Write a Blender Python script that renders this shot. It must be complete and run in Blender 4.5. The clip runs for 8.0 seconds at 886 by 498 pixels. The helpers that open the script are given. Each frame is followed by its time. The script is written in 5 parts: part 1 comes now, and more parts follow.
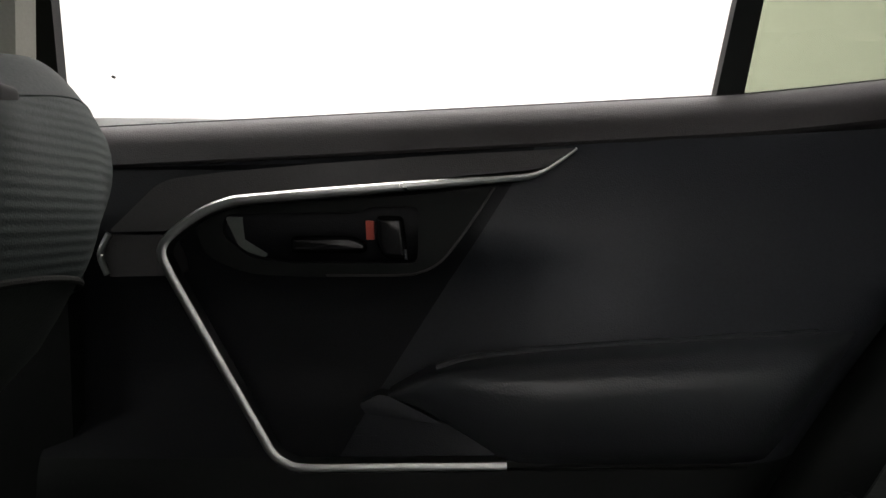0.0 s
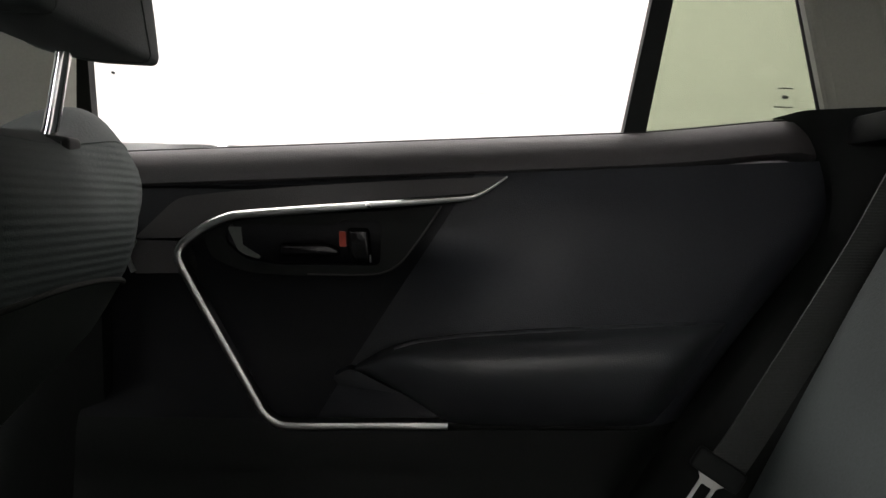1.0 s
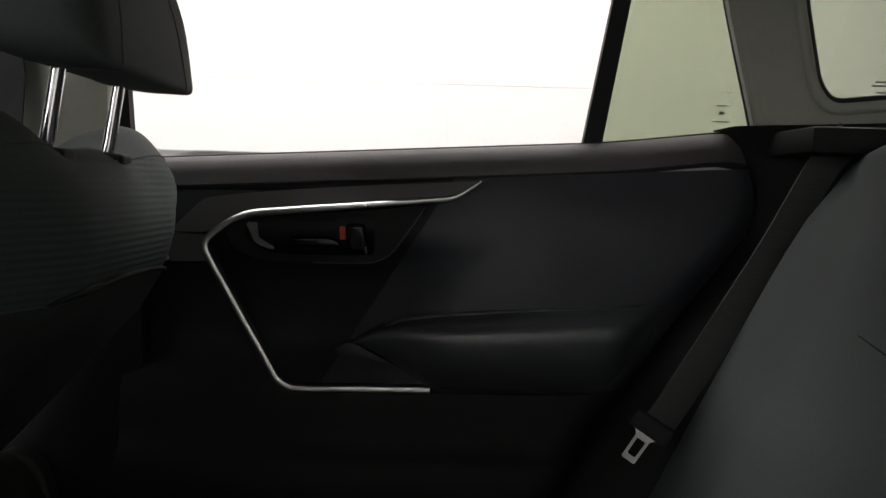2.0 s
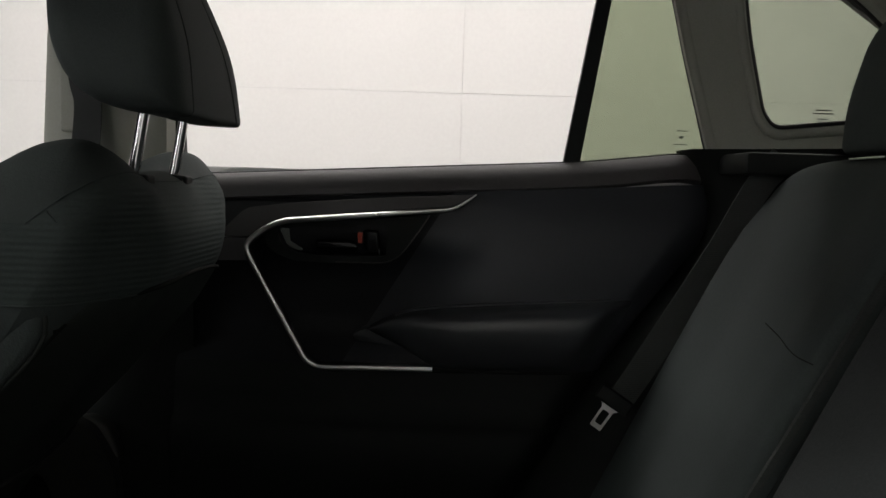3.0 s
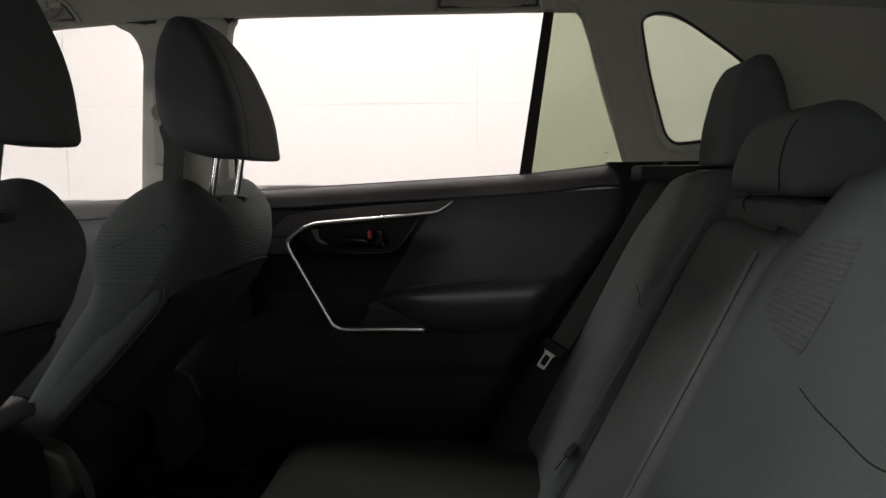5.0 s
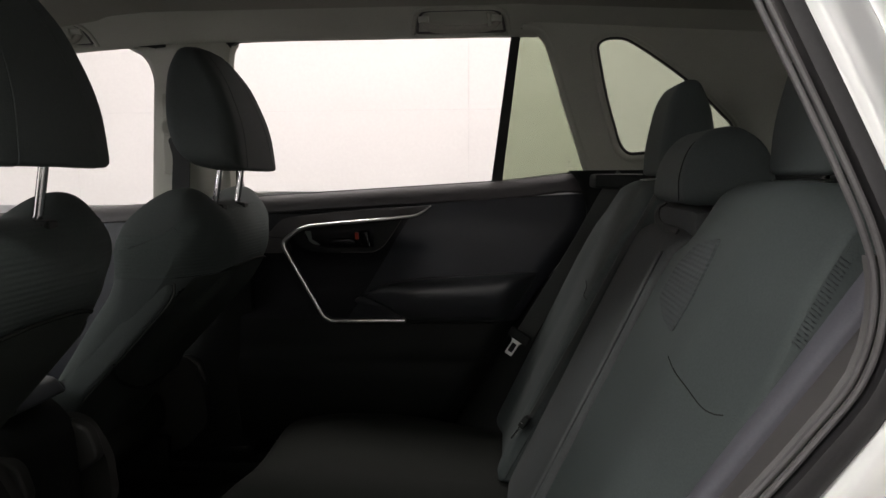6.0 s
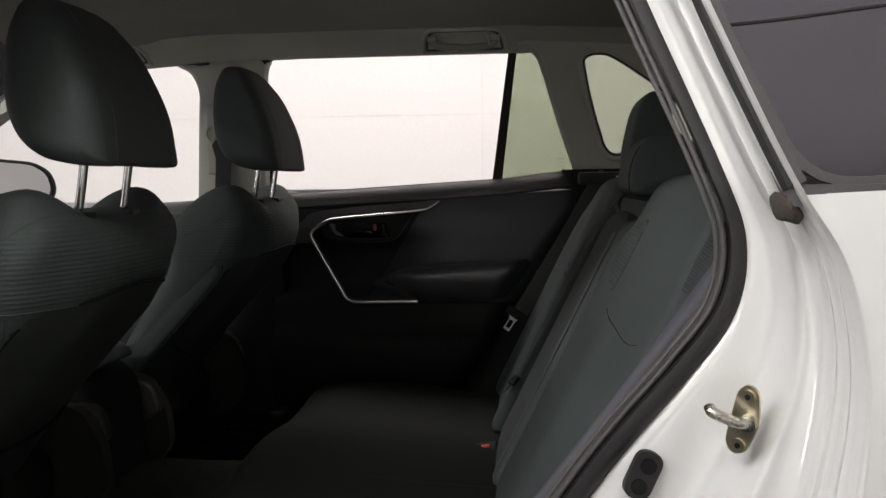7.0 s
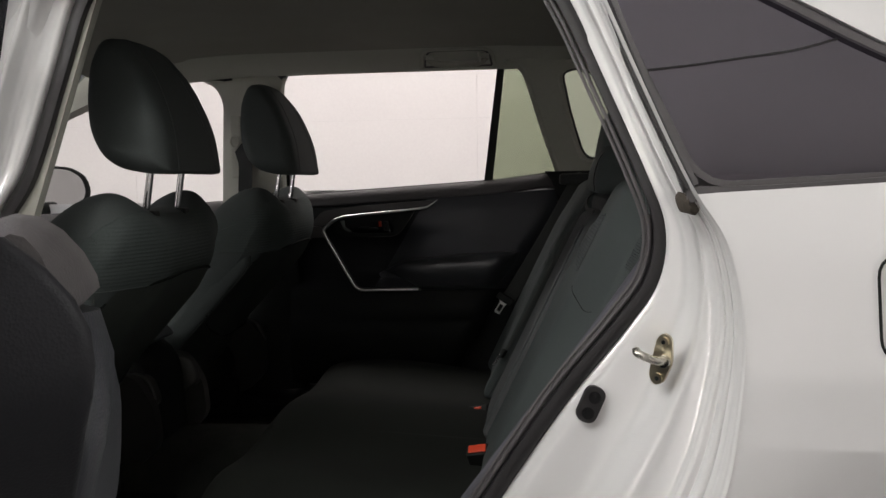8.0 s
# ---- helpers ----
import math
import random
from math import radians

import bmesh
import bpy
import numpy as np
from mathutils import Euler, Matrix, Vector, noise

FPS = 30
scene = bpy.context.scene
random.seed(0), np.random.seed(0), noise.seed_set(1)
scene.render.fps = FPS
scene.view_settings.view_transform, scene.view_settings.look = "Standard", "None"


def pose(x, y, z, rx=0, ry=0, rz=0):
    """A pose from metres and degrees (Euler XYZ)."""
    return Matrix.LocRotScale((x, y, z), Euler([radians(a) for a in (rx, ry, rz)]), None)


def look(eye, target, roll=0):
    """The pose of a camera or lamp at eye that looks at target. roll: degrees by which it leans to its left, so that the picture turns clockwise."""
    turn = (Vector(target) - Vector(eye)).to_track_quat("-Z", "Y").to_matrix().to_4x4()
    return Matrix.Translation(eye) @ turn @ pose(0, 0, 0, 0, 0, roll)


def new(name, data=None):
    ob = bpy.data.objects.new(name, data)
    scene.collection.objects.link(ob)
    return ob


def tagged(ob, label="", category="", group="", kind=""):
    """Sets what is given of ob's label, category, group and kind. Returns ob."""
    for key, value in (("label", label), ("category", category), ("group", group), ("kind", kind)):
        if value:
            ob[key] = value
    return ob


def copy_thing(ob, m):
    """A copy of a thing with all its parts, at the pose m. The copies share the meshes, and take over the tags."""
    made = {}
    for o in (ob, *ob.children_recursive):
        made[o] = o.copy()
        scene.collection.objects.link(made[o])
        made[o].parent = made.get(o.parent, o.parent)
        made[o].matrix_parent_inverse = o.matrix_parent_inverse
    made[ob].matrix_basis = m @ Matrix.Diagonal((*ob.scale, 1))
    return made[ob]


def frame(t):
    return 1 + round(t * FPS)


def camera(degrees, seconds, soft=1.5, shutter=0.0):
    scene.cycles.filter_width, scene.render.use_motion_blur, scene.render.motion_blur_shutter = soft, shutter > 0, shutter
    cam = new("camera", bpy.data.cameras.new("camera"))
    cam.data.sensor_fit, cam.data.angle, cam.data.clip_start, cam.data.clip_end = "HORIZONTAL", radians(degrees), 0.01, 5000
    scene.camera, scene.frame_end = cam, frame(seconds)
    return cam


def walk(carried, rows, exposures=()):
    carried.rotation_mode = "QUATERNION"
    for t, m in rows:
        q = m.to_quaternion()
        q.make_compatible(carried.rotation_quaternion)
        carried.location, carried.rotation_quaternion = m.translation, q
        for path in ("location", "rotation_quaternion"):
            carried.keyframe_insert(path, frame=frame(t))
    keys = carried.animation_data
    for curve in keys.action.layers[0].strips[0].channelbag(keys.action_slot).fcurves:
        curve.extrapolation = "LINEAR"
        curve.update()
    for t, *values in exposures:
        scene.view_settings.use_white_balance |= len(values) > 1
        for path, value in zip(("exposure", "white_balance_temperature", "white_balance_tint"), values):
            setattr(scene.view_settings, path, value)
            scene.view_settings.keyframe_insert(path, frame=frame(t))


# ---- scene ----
cam = camera(59.6, 8.0)
PATH = [
    (0, (0.311, -0.064, 1.002), (0.323, 1.936, 0.925), 0.5),
    (0.5, (0.326, -0.153, 1.01), (0.375, 1.845, 0.942), 0.3),
    (1, (0.351, -0.265, 1.035), (0.388, 1.732, 0.923), 1.3),
    (1.5, (0.369, -0.356, 1.05), (0.405, 1.638, 0.898), 1.4),
    (3, (0.414, -0.668, 1.09), (0.381, 1.324, 0.923), 1.8),
    (3.5, (0.44, -0.81, 1.099), (0.404, 1.182, 0.926), 1.4),
    (4, (0.484, -0.952, 1.108), (0.408, 1.039, 0.935), 1.2),
    (5.5, (0.605, -1.251, 1.141), (0.44, 0.733, 0.954), -0.4),
    (6, (0.65, -1.368, 1.15), (0.486, 0.616, 0.964), -0.2),
    (6.5, (0.701, -1.518, 1.138), (0.508, 0.464, 0.955), -0.2),
    (7, (0.726, -1.664, 1.138), (0.501, 0.316, 0.959), -0.5),
    (7.5, (0.736, -1.827, 1.142), (0.501, 0.151, 0.961), -1.0),
    (8, (0.763, -1.969, 1.147), (0.542, 0.01, 0.965), -0.9),
]
# The light: a white photo bay with long ceiling panels.
EXPOSURES = [(0.0, 1.0, 6500, 10), (1.0, 0.93, 6500, 10), (1.5, 0.74, 6500, 10), (2.4, 0.4, 6500, 10), (3.0, 0.09, 6500, 7.5), (3.2, 0.18, 6500, 8), (3.5, 0.5, 6600, 11), (4.0, 0.55, 6650, 12), (5.5, 0.40, 6700, 12.5), (6.5, 0.34, 6550, 12.5), (7.5, 0.26, 6550, 12.5), (8.0, 0.03, 6600, 13.5)]
walk(cam, [(t, look(eye, target, roll)) for t, eye, target, roll in PATH], EXPOSURES)

world = bpy.data.worlds.new("world")
scene.world = world
world.use_nodes = True
world.node_tree.nodes["Background"].inputs[0].default_value = (1.0, 0.97, 0.95, 1)
world.node_tree.nodes["Background"].inputs[1].default_value = 0.02

LAMP_POWER = 85.0
LAMPS = [(0.3, 1.9, 0), (-1.7, -2.4, 0), (-4.6, -1.5, 90), (5.0, -1.6, 0)]
for lx, ly, turn in LAMPS:
    lamp = bpy.data.lights.new("ceiling_panel_light", "AREA")
    lamp.shape, lamp.size, lamp.size_y = "RECTANGLE", 4.2, 0.55
    lamp.energy, lamp.color = LAMP_POWER * (0.52 if ly > 1 else 1.3 if ly < -1.8 else 1.25 if lx > 3 else 1.0), (1.0, 0.935, 0.91) if ly > 1 else (0.98, 1.0, 0.97)
    tagged(new("panel_lamp", lamp), kind="structure").matrix_world = pose(lx, ly, 3.02, 0, 0, turn)


# ---- materials ----
def links(m):
    m.use_nodes = True
    return m.node_tree.nodes, m.node_tree.links


def surf(name, base, rough, metal=0.0, var=0.12, var_scale=7.0, grain=None, ribs=None, coat=0.0, spec=0.5, wear=0.08):
    """A painted, moulded or woven surface: colour and gloss vary at a large and a small scale; grain: (kind, scale, strength, depth)."""
    m = bpy.data.materials.new(name)
    n, l = links(m)
    b = n["Principled BSDF"]
    b.inputs["Metallic"].default_value = metal
    b.inputs["Coat Weight"].default_value = coat
    b.inputs["Coat Roughness"].default_value = 0.025
    b.inputs["Specular IOR Level"].default_value = spec
    tc = n.new("ShaderNodeTexCoord")
    big, small = n.new("ShaderNodeTexNoise"), n.new("ShaderNodeTexNoise")
    big.inputs["Scale"].default_value, big.inputs["Detail"].default_value = var_scale, 3
    small.inputs["Scale"].default_value, small.inputs["Detail"].default_value = var_scale * 45, 2
    l.new(tc.outputs["Object"], big.inputs["Vector"])
    l.new(tc.outputs["Object"], small.inputs["Vector"])
    both = n.new("ShaderNodeMath")
    both.operation = "MULTIPLY_ADD"
    both.inputs[1].default_value = 0.5
    l.new(small.outputs["Fac"], both.inputs[0])
    half = n.new("ShaderNodeMath")
    half.operation = "MULTIPLY"
    half.inputs[1].default_value = 0.5
    l.new(big.outputs["Fac"], half.inputs[0])
    l.new(half.outputs[0], both.inputs[2])
    ramp = n.new("ShaderNodeMapRange")
    ramp.inputs["From Min"].default_value, ramp.inputs["From Max"].default_value = 0.3, 0.7
    ramp.inputs["To Min"].default_value, ramp.inputs["To Max"].default_value = 1 - var, 1 + var
    l.new(both.outputs[0], ramp.inputs["Value"])
    mul = n.new("ShaderNodeVectorMath")
    mul.operation = "SCALE"
    mul.inputs[0].default_value = base
    l.new(ramp.outputs[0], mul.inputs["Scale"])
    l.new(mul.outputs[0], b.inputs["Base Color"])
    gloss = n.new("ShaderNodeMapRange")
    gloss.inputs["To Min"].default_value, gloss.inputs["To Max"].default_value = max(0.02, rough - wear), min(1, rough + wear)
    l.new(big.outputs["Fac"], gloss.inputs["Value"])
    l.new(gloss.outputs[0], b.inputs["Roughness"])
    last = None
    if grain:
        kind, scale, strength, depth = grain
        if kind == "leather":
            tex = n.new("ShaderNodeTexVoronoi")
            tex.inputs["Scale"].default_value = scale
            out = tex.outputs["Distance"]
        elif kind == "weave":
            tex = n.new("ShaderNodeTexNoise")
            tex.inputs["Scale"].default_value, tex.inputs["Detail"].default_value = scale, 1
            out = tex.outputs["Fac"]
        else:
            tex = n.new("ShaderNodeTexNoise")
            tex.inputs["Scale"].default_value, tex.inputs["Detail"].default_value = scale, 4
            out = tex.outputs["Fac"]
        l.new(tc.outputs["Object"], tex.inputs["Vector"])
        last = n.new("ShaderNodeBump")
        last.inputs["Strength"].default_value, last.inputs["Distance"].default_value = strength, depth
        l.new(out, last.inputs["Height"])
    if ribs:
        direction, period, depth = ribs
        wave = n.new("ShaderNodeTexWave")
        wave.bands_direction = direction
        wave.inputs["Scale"].default_value = 0.31416 / period
        wave.inputs["Distortion"].default_value = 0.6
        wave.inputs["Detail"].default_value = 1
        wave.inputs["Detail Scale"].default_value = 1.5
        l.new(tc.outputs["Object"], wave.inputs["Vector"])
        bump = n.new("ShaderNodeBump")
        bump.inputs["Strength"].default_value, bump.inputs["Distance"].default_value = 1.0, depth
        l.new(wave.outputs["Fac"], bump.inputs["Height"])
        if last:
            l.new(last.outputs[0], bump.inputs["Normal"])
        last = bump
    if last:
        l.new(last.outputs[0], b.inputs["Normal"])
    return m


def pane(name, tint, ior=1.5):
    """A thin sheet of tinted glass: what lies behind shows through its colour, and its surface mirrors by Fresnel."""
    m = bpy.data.materials.new(name)
    n, l = links(m)
    n.remove(n["Principled BSDF"])
    clear, shine, mix, fres = (n.new(k) for k in ("ShaderNodeBsdfTransparent", "ShaderNodeBsdfGlossy", "ShaderNodeMixShader", "ShaderNodeFresnel"))
    clear.inputs[0].default_value = (*tint, 1)
    shine.inputs["Roughness"].default_value = 0.02
    shine.inputs["Color"].default_value = (0.90, 0.86, 1.0, 1)
    fres.inputs["IOR"].default_value = ior
    l.new(fres.outputs[0], mix.inputs[0])
    l.new(clear.outputs[0], mix.inputs[1])
    l.new(shine.outputs[0], mix.inputs[2])
    l.new(mix.outputs[0], n["Material Output"].inputs[0])
    return m


def glowing(name, colour, strength):
    m = bpy.data.materials.new(name)
    n, l = links(m)
    n["Principled BSDF"].inputs["Emission Color"].default_value = (*colour, 1)
    n["Principled BSDF"].inputs["Emission Strength"].default_value = strength
    return m


CLOTH = surf("charcoal_seat_cloth", (0.065, 0.069, 0.070), 0.85, var=0.18, grain=("weave", 700, 0.5, 0.0012), spec=0.25)
CLOTH_RIB = surf("ribbed_seat_cloth", (0.054, 0.066, 0.063), 0.85, var=0.16, grain=("weave", 700, 0.4, 0.001), ribs=("Z", 0.0074, 0.00042), spec=0.25)
# Dark seams and piping, and seat cloth with the cushions' shade in its colour.
CLOTH_SHADE_SEAM = surf("shaded_cushion_and_seam_cloth", (0.0110, 0.0125, 0.0105), 0.9, var=0.2, grain=("weave", 700, 0.5, 0.0012), spec=0.15)
WEB_DARK = surf("black_front_webbing", (0.012, 0.013, 0.013), 0.7, var=0.15, grain=("weave", 900, 0.4, 0.0008), spec=0.3)
CLOTH_MESH = surf("knitted_seat_insert", (0.050, 0.056, 0.058), 0.8, var=0.15, grain=("leather", 220, 0.6, 0.0014), ribs=("Z", 0.0062, 0.0009), spec=0.25)
CLOTH_SMOOTH = surf("smooth_seat_cloth", (0.050, 0.060, 0.059), 0.75, var=0.14, grain=("weave", 420, 0.3, 0.001), spec=0.3)
CLOTH_FRONT = surf("dark_front_seat_cloth", (0.053, 0.062, 0.060), 0.8, var=0.14, grain=("weave", 420, 0.3, 0.001), spec=0.25)
# Plain black on the closing strip; round the handle it holds painted shade.
BLACK_AND_SHADE = surf("black_plastic_and_hollow_shade", (0.0120, 0.0125, 0.0150), 0.5, var=0.15, grain=("leather", 620, 0.25, 0.0006), spec=0.22)
SHIELD = surf("dark_grey_seat_plastic", (0.034, 0.034, 0.031), 0.45, var=0.15, grain=("noise", 700, 0.25, 0.0005), spec=0.4)
SEAT_BACK = surf("black_seat_back_vinyl", (0.032, 0.037, 0.033), 0.6, var=0.15, grain=("leather", 420, 0.3, 0.0007), spec=0.3)
# Pale colour that stands for light mirrored in the handle bowl.
BOWL_GLEAM = surf("painted_bowl_gleam", (0.15, 0.17, 0.155), 0.45, var=0.15)
PAD = surf("lilac_grey_side_bolster", (0.088, 0.086, 0.100), 0.7, var=0.1, grain=("weave", 500, 0.2, 0.0008), spec=0.3)
VINYL = surf("black_grained_vinyl", (0.048, 0.051, 0.057), 0.31, var=0.05, grain=("leather", 520, 0.3, 0.0007), wear=0.0, spec=0.8)
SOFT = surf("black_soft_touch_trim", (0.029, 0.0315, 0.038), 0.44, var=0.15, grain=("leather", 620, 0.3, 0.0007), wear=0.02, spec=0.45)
SILL = surf("grey_brown_sill_trim", (0.066, 0.061, 0.062), 0.6, var=0.12, grain=("leather", 700, 0.3, 0.0007))
HARD = surf("black_hard_plastic", (0.0092, 0.0108, 0.0102), 0.6, var=0.2, grain=("noise", 900, 0.25, 0.0005), spec=0.22)
GLOSSY = surf("black_gloss_plastic", (0.005, 0.005, 0.006), 0.2, var=0.2, grain=("noise", 30, 0.03, 0.0005), spec=0.4)
SATIN = surf("satin_silver_strip", (0.56, 0.57, 0.56), 0.3, metal=1.0, var=0.06, grain=("noise", 500, 0.08, 0.0003))
CHROME = surf("chromed_steel", (0.75, 0.75, 0.75), 0.1, metal=1.0, var=0.04)
ZINC = surf("yellow_zinc_steel", (0.62, 0.56, 0.42), 0.3, metal=1.0, var=0.2, var_scale=40, grain=("noise", 300, 0.15, 0.0006))
TRIM = surf("greige_pillar_trim", (0.345, 0.345, 0.30), 0.75, var=0.07, grain=("noise", 800, 0.3, 0.0006))
LINER = surf("greige_headliner_felt", (0.26, 0.255, 0.222), 0.95, var=0.08, grain=("weave", 600, 0.5, 0.001), spec=0.2)
QUARTER = surf("grey_quarter_trim", (0.062, 0.057, 0.056), 0.55, var=0.12, grain=("noise", 800, 0.3, 0.0006))
CARPET = surf("black_carpet", (0.026, 0.028, 0.025), 0.98, var=0.35, var_scale=30, grain=("weave", 350, 1.0, 0.004), spec=0.05)
PAINT = surf("pearl_white_paint", (0.73, 0.73, 0.725), 0.28, var=0.002, coat=1.0, wear=0.01)
PAINT.node_tree.nodes["Principled BSDF"].inputs["Coat IOR"].default_value = 2.1
RUBBER = surf("black_rubber_seal", (0.015, 0.014, 0.015), 0.5, var=0.2, grain=("noise", 400, 0.2, 0.0006))
RUBBER_GREY = surf("grey_rubber_moulding", (0.085, 0.080, 0.082), 0.4, var=0.15, grain=("noise", 300, 0.15, 0.0005))
WEB = surf("black_belt_webbing", (0.058, 0.062, 0.060), 0.7, var=0.15, grain=("weave", 900, 0.4, 0.0008), ribs=("Z", 0.0035, 0.0003), spec=0.3)
RED = surf("red_plastic", (0.58, 0.055, 0.02), 0.4, var=0.1)
FOAM = surf("brown_foam_corner", (0.060, 0.050, 0.040), 0.9, var=0.4, var_scale=60, grain=("noise", 250, 0.6, 0.002))
WALL = surf("white_wall_panel_paint", (0.80, 0.775, 0.765), 0.6, var=0.03, var_scale=1.2, grain=("noise", 60, 0.1, 0.001), spec=0.3)
FLOOR = surf("grey_sealed_concrete", (0.12, 0.117, 0.115), 0.3, var=0.14, var_scale=1.5, grain=("noise", 40, 0.15, 0.002))
CEIL = surf("white_ceiling_paint", (0.78, 0.77, 0.76), 0.8, var=0.03, var_scale=1.0)
DARK = surf("pale_joint_filler", (0.72, 0.70, 0.69), 0.8)
STEEL = surf("bare_pressed_steel", (0.62, 0.62, 0.60), 0.42, metal=0.35, var=0.1, var_scale=30, grain=("noise", 300, 0.1, 0.0004))
WORN = surf("worn_plated_steel", (0.50, 0.48, 0.43), 0.28, metal=1.0, var=0.3, var_scale=60, grain=("noise", 400, 0.3, 0.0008))
MIRROR = surf("mirror_silver", (0.85, 0.86, 0.87), 0.02, metal=1.0, var=0.01)
PRINT = surf("dark_glass_print", (0.09, 0.09, 0.09), 0.5)
TINT = pane("light_green_tinted_glass", (0.585, 0.625, 0.53), 1.4)
CARGO_TINT = pane("pale_green_cargo_glass", (0.64, 0.675, 0.60), 1.4)
PRIVACY = pane("grey_privacy_glass", (0.14, 0.138, 0.15), 3.7)
WINDSCREEN = pane("clear_windscreen_glass", (0.78, 0.84, 0.78))
# Glow of the added, unseen strips that streak the white paint.
STREAK_GLOW = glowing("added_streak_glow", (1.0, 0.97, 0.95), 16.0)
LAMP_FACE = glowing("lamp_diffuser", (1.0, 0.96, 0.93), 3.0)


# ---- shapes ----
ORIGIN = {}


def thing(name, at=(0, 0, 0), label="", category="", group="", kind=""):
    ob = tagged(new(name), label, category, group, kind)
    ob.empty_display_size = 0.05
    ob.location = at
    ORIGIN[ob] = Vector(at)
    return ob


def part(name, bm, material, parent=None, label="", angle=40, smooth=True):
    """Links a bmesh, given in the car's metres, as one mesh under a thing or a part."""
    me = bpy.data.meshes.new(name)
    bmesh.ops.recalc_face_normals(bm, faces=bm.faces)
    if parent is not None and parent in ORIGIN:
        bmesh.ops.translate(bm, verts=bm.verts, vec=-ORIGIN[parent])
    bm.to_mesh(me)
    bm.free()
    me.materials.append(material)
    if smooth:
        me.shade_smooth()
        me.set_sharp_from_angle(angle=radians(angle))
    ob = new(name, me)
    if parent is not None:
        ob.parent = parent
        ORIGIN[ob] = ORIGIN[parent]
    if label:
        tagged(ob, label)
    return ob


def solid(name, bm, material, label="", category="", kind="", group="", angle=40):
    return tagged(part(name, bm, material, None, "", angle), label, category, group, kind)


def loft(loops, ring=True, caps=True, bm=None):
    """Quads between loops of equal length; ring: each loop closes on itself."""
    bm = bm or bmesh.new()
    rows = [[bm.verts.new(p) for p in loop] for loop in loops]
    n = len(rows[0])
    for a, b in zip(rows, rows[1:]):
        for i in range(n if ring else n - 1):
            j = (i + 1) % n
            bm.faces.new((a[i], a[j], b[j], b[i]))
    if caps and ring:
        bm.faces.new(rows[0][::-1])
        bm.faces.new(rows[-1])
    return bm


def rounded(poly, radius, steps=5):
    """A polygon with its corners rounded; radius: one number, or one for each corner."""
    out, n = [], len(poly)
    for i, p in enumerate(poly):
        r = radius[i] if isinstance(radius, (list, tuple)) else radius
        p, a, b = Vector(p), Vector(poly[i - 1]), Vector(poly[(i + 1) % n])
        u, v = a - p, b - p
        r = min(r, 0.48 * u.length, 0.48 * v.length)
        if r < 1e-5:
            out.append(tuple(p))
            continue
        s, e = p + u.normalized() * r, p + v.normalized() * r
        for k in range(steps + 1):
            t = k / steps
            out.append(tuple((1 - t) ** 2 * s + 2 * t * (1 - t) * p + t * t * e))
    return out


def smooth_line(points, per=6):
    """A Catmull-Rom line through points."""
    pts = [Vector(p) for p in points]
    pts = [2 * pts[0] - pts[1], *pts, 2 * pts[-1] - pts[-2]]
    out = []
    for i in range(1, len(pts) - 2):
        a, b, c, d = pts[i - 1:i + 3]
        for k in range(per):
            t = k / per
            out.append(0.5 * (2 * b + (c - a) * t + (2 * a - 5 * b + 4 * c - d) * t * t + (3 * b - a - 3 * c + d) * t ** 3))
    out.append(pts[-2])
    return out


def lerp_table(rows, v):
    """The value at v in a table of (key, value) rows of rising key."""
    if v <= rows[0][0]:
        return rows[0][1]
    for (a, x), (b, y) in zip(rows, rows[1:]):
        if v <= b:
            return x + (y - x) * (v - a) / (b - a)
    return rows[-1][1]


def step(a, b, v):
    t = min(1.0, max(0.0, (v - a) / (b - a)))
    return t * t * (3 - 2 * t)


def sweep(path, section, normal, scales=None, closed=False, bm=None):
    """A section (across, along the normal) swept along a path."""
    path = [Vector(p) for p in path]
    loops, n = [], len(path)
    nrm = Vector(normal)
    for i, p in enumerate(path):
        a = path[i - 1] if (i or closed) else p
        b = path[(i + 1) % n] if (i < n - 1 or closed) else p
        t = (b - a).normalized()
        side = t.cross(nrm).normalized()
        up = side.cross(t).normalized()
        k = scales[i] if scales else 1.0
        loops.append([p + side * (x * k) + up * (y * k) for x, y in section])
    if closed:
        loops.append(loops[0])
    return loft(loops, caps=not closed, bm=bm)


def disc(r, n=10, rx=1.0):
    return [(rx * r * math.cos(2 * math.pi * i / n), r * math.sin(2 * math.pi * i / n)) for i in range(n)]


def tube(path, r, n=10, normal=(0.13, 0.21, 0.97), bm=None):
    return sweep(path, disc(r, n), normal, bm=bm)


def cut_panel(outline, place, depth, holes=(), inset=0.0):
    """A sheet with holes: outline and holes are 2D; place(u, v, d) gives the point at depth d. The front edge is eased by inset."""
    from mathutils.geometry import tessellate_polygon
    bm = bmesh.new()
    rings = [list(outline), *[list(h) for h in holes]]
    flat = [p for r in rings for p in r]
    tris = tessellate_polygon([[Vector((p[0], p[1], 0)) for p in r] for r in rings])
    front = [bm.verts.new(place(u, v, 0)) for u, v in flat]
    back = [bm.verts.new(place(u, v, depth)) for u, v in flat]
    for a, b, c in tris:
        try:
            bm.faces.new((front[a], front[b], front[c]))
            bm.faces.new((back[c], back[b], back[a]))
        except ValueError:
            pass
    k = 0
    for r in rings:
        n = len(r)
        for i in range(n):
            a, b = k + i, k + (i + 1) % n
            try:
                bm.faces.new((front[a], front[b], back[b], back[a]))
            except ValueError:
                pass
        k += n
    return bm


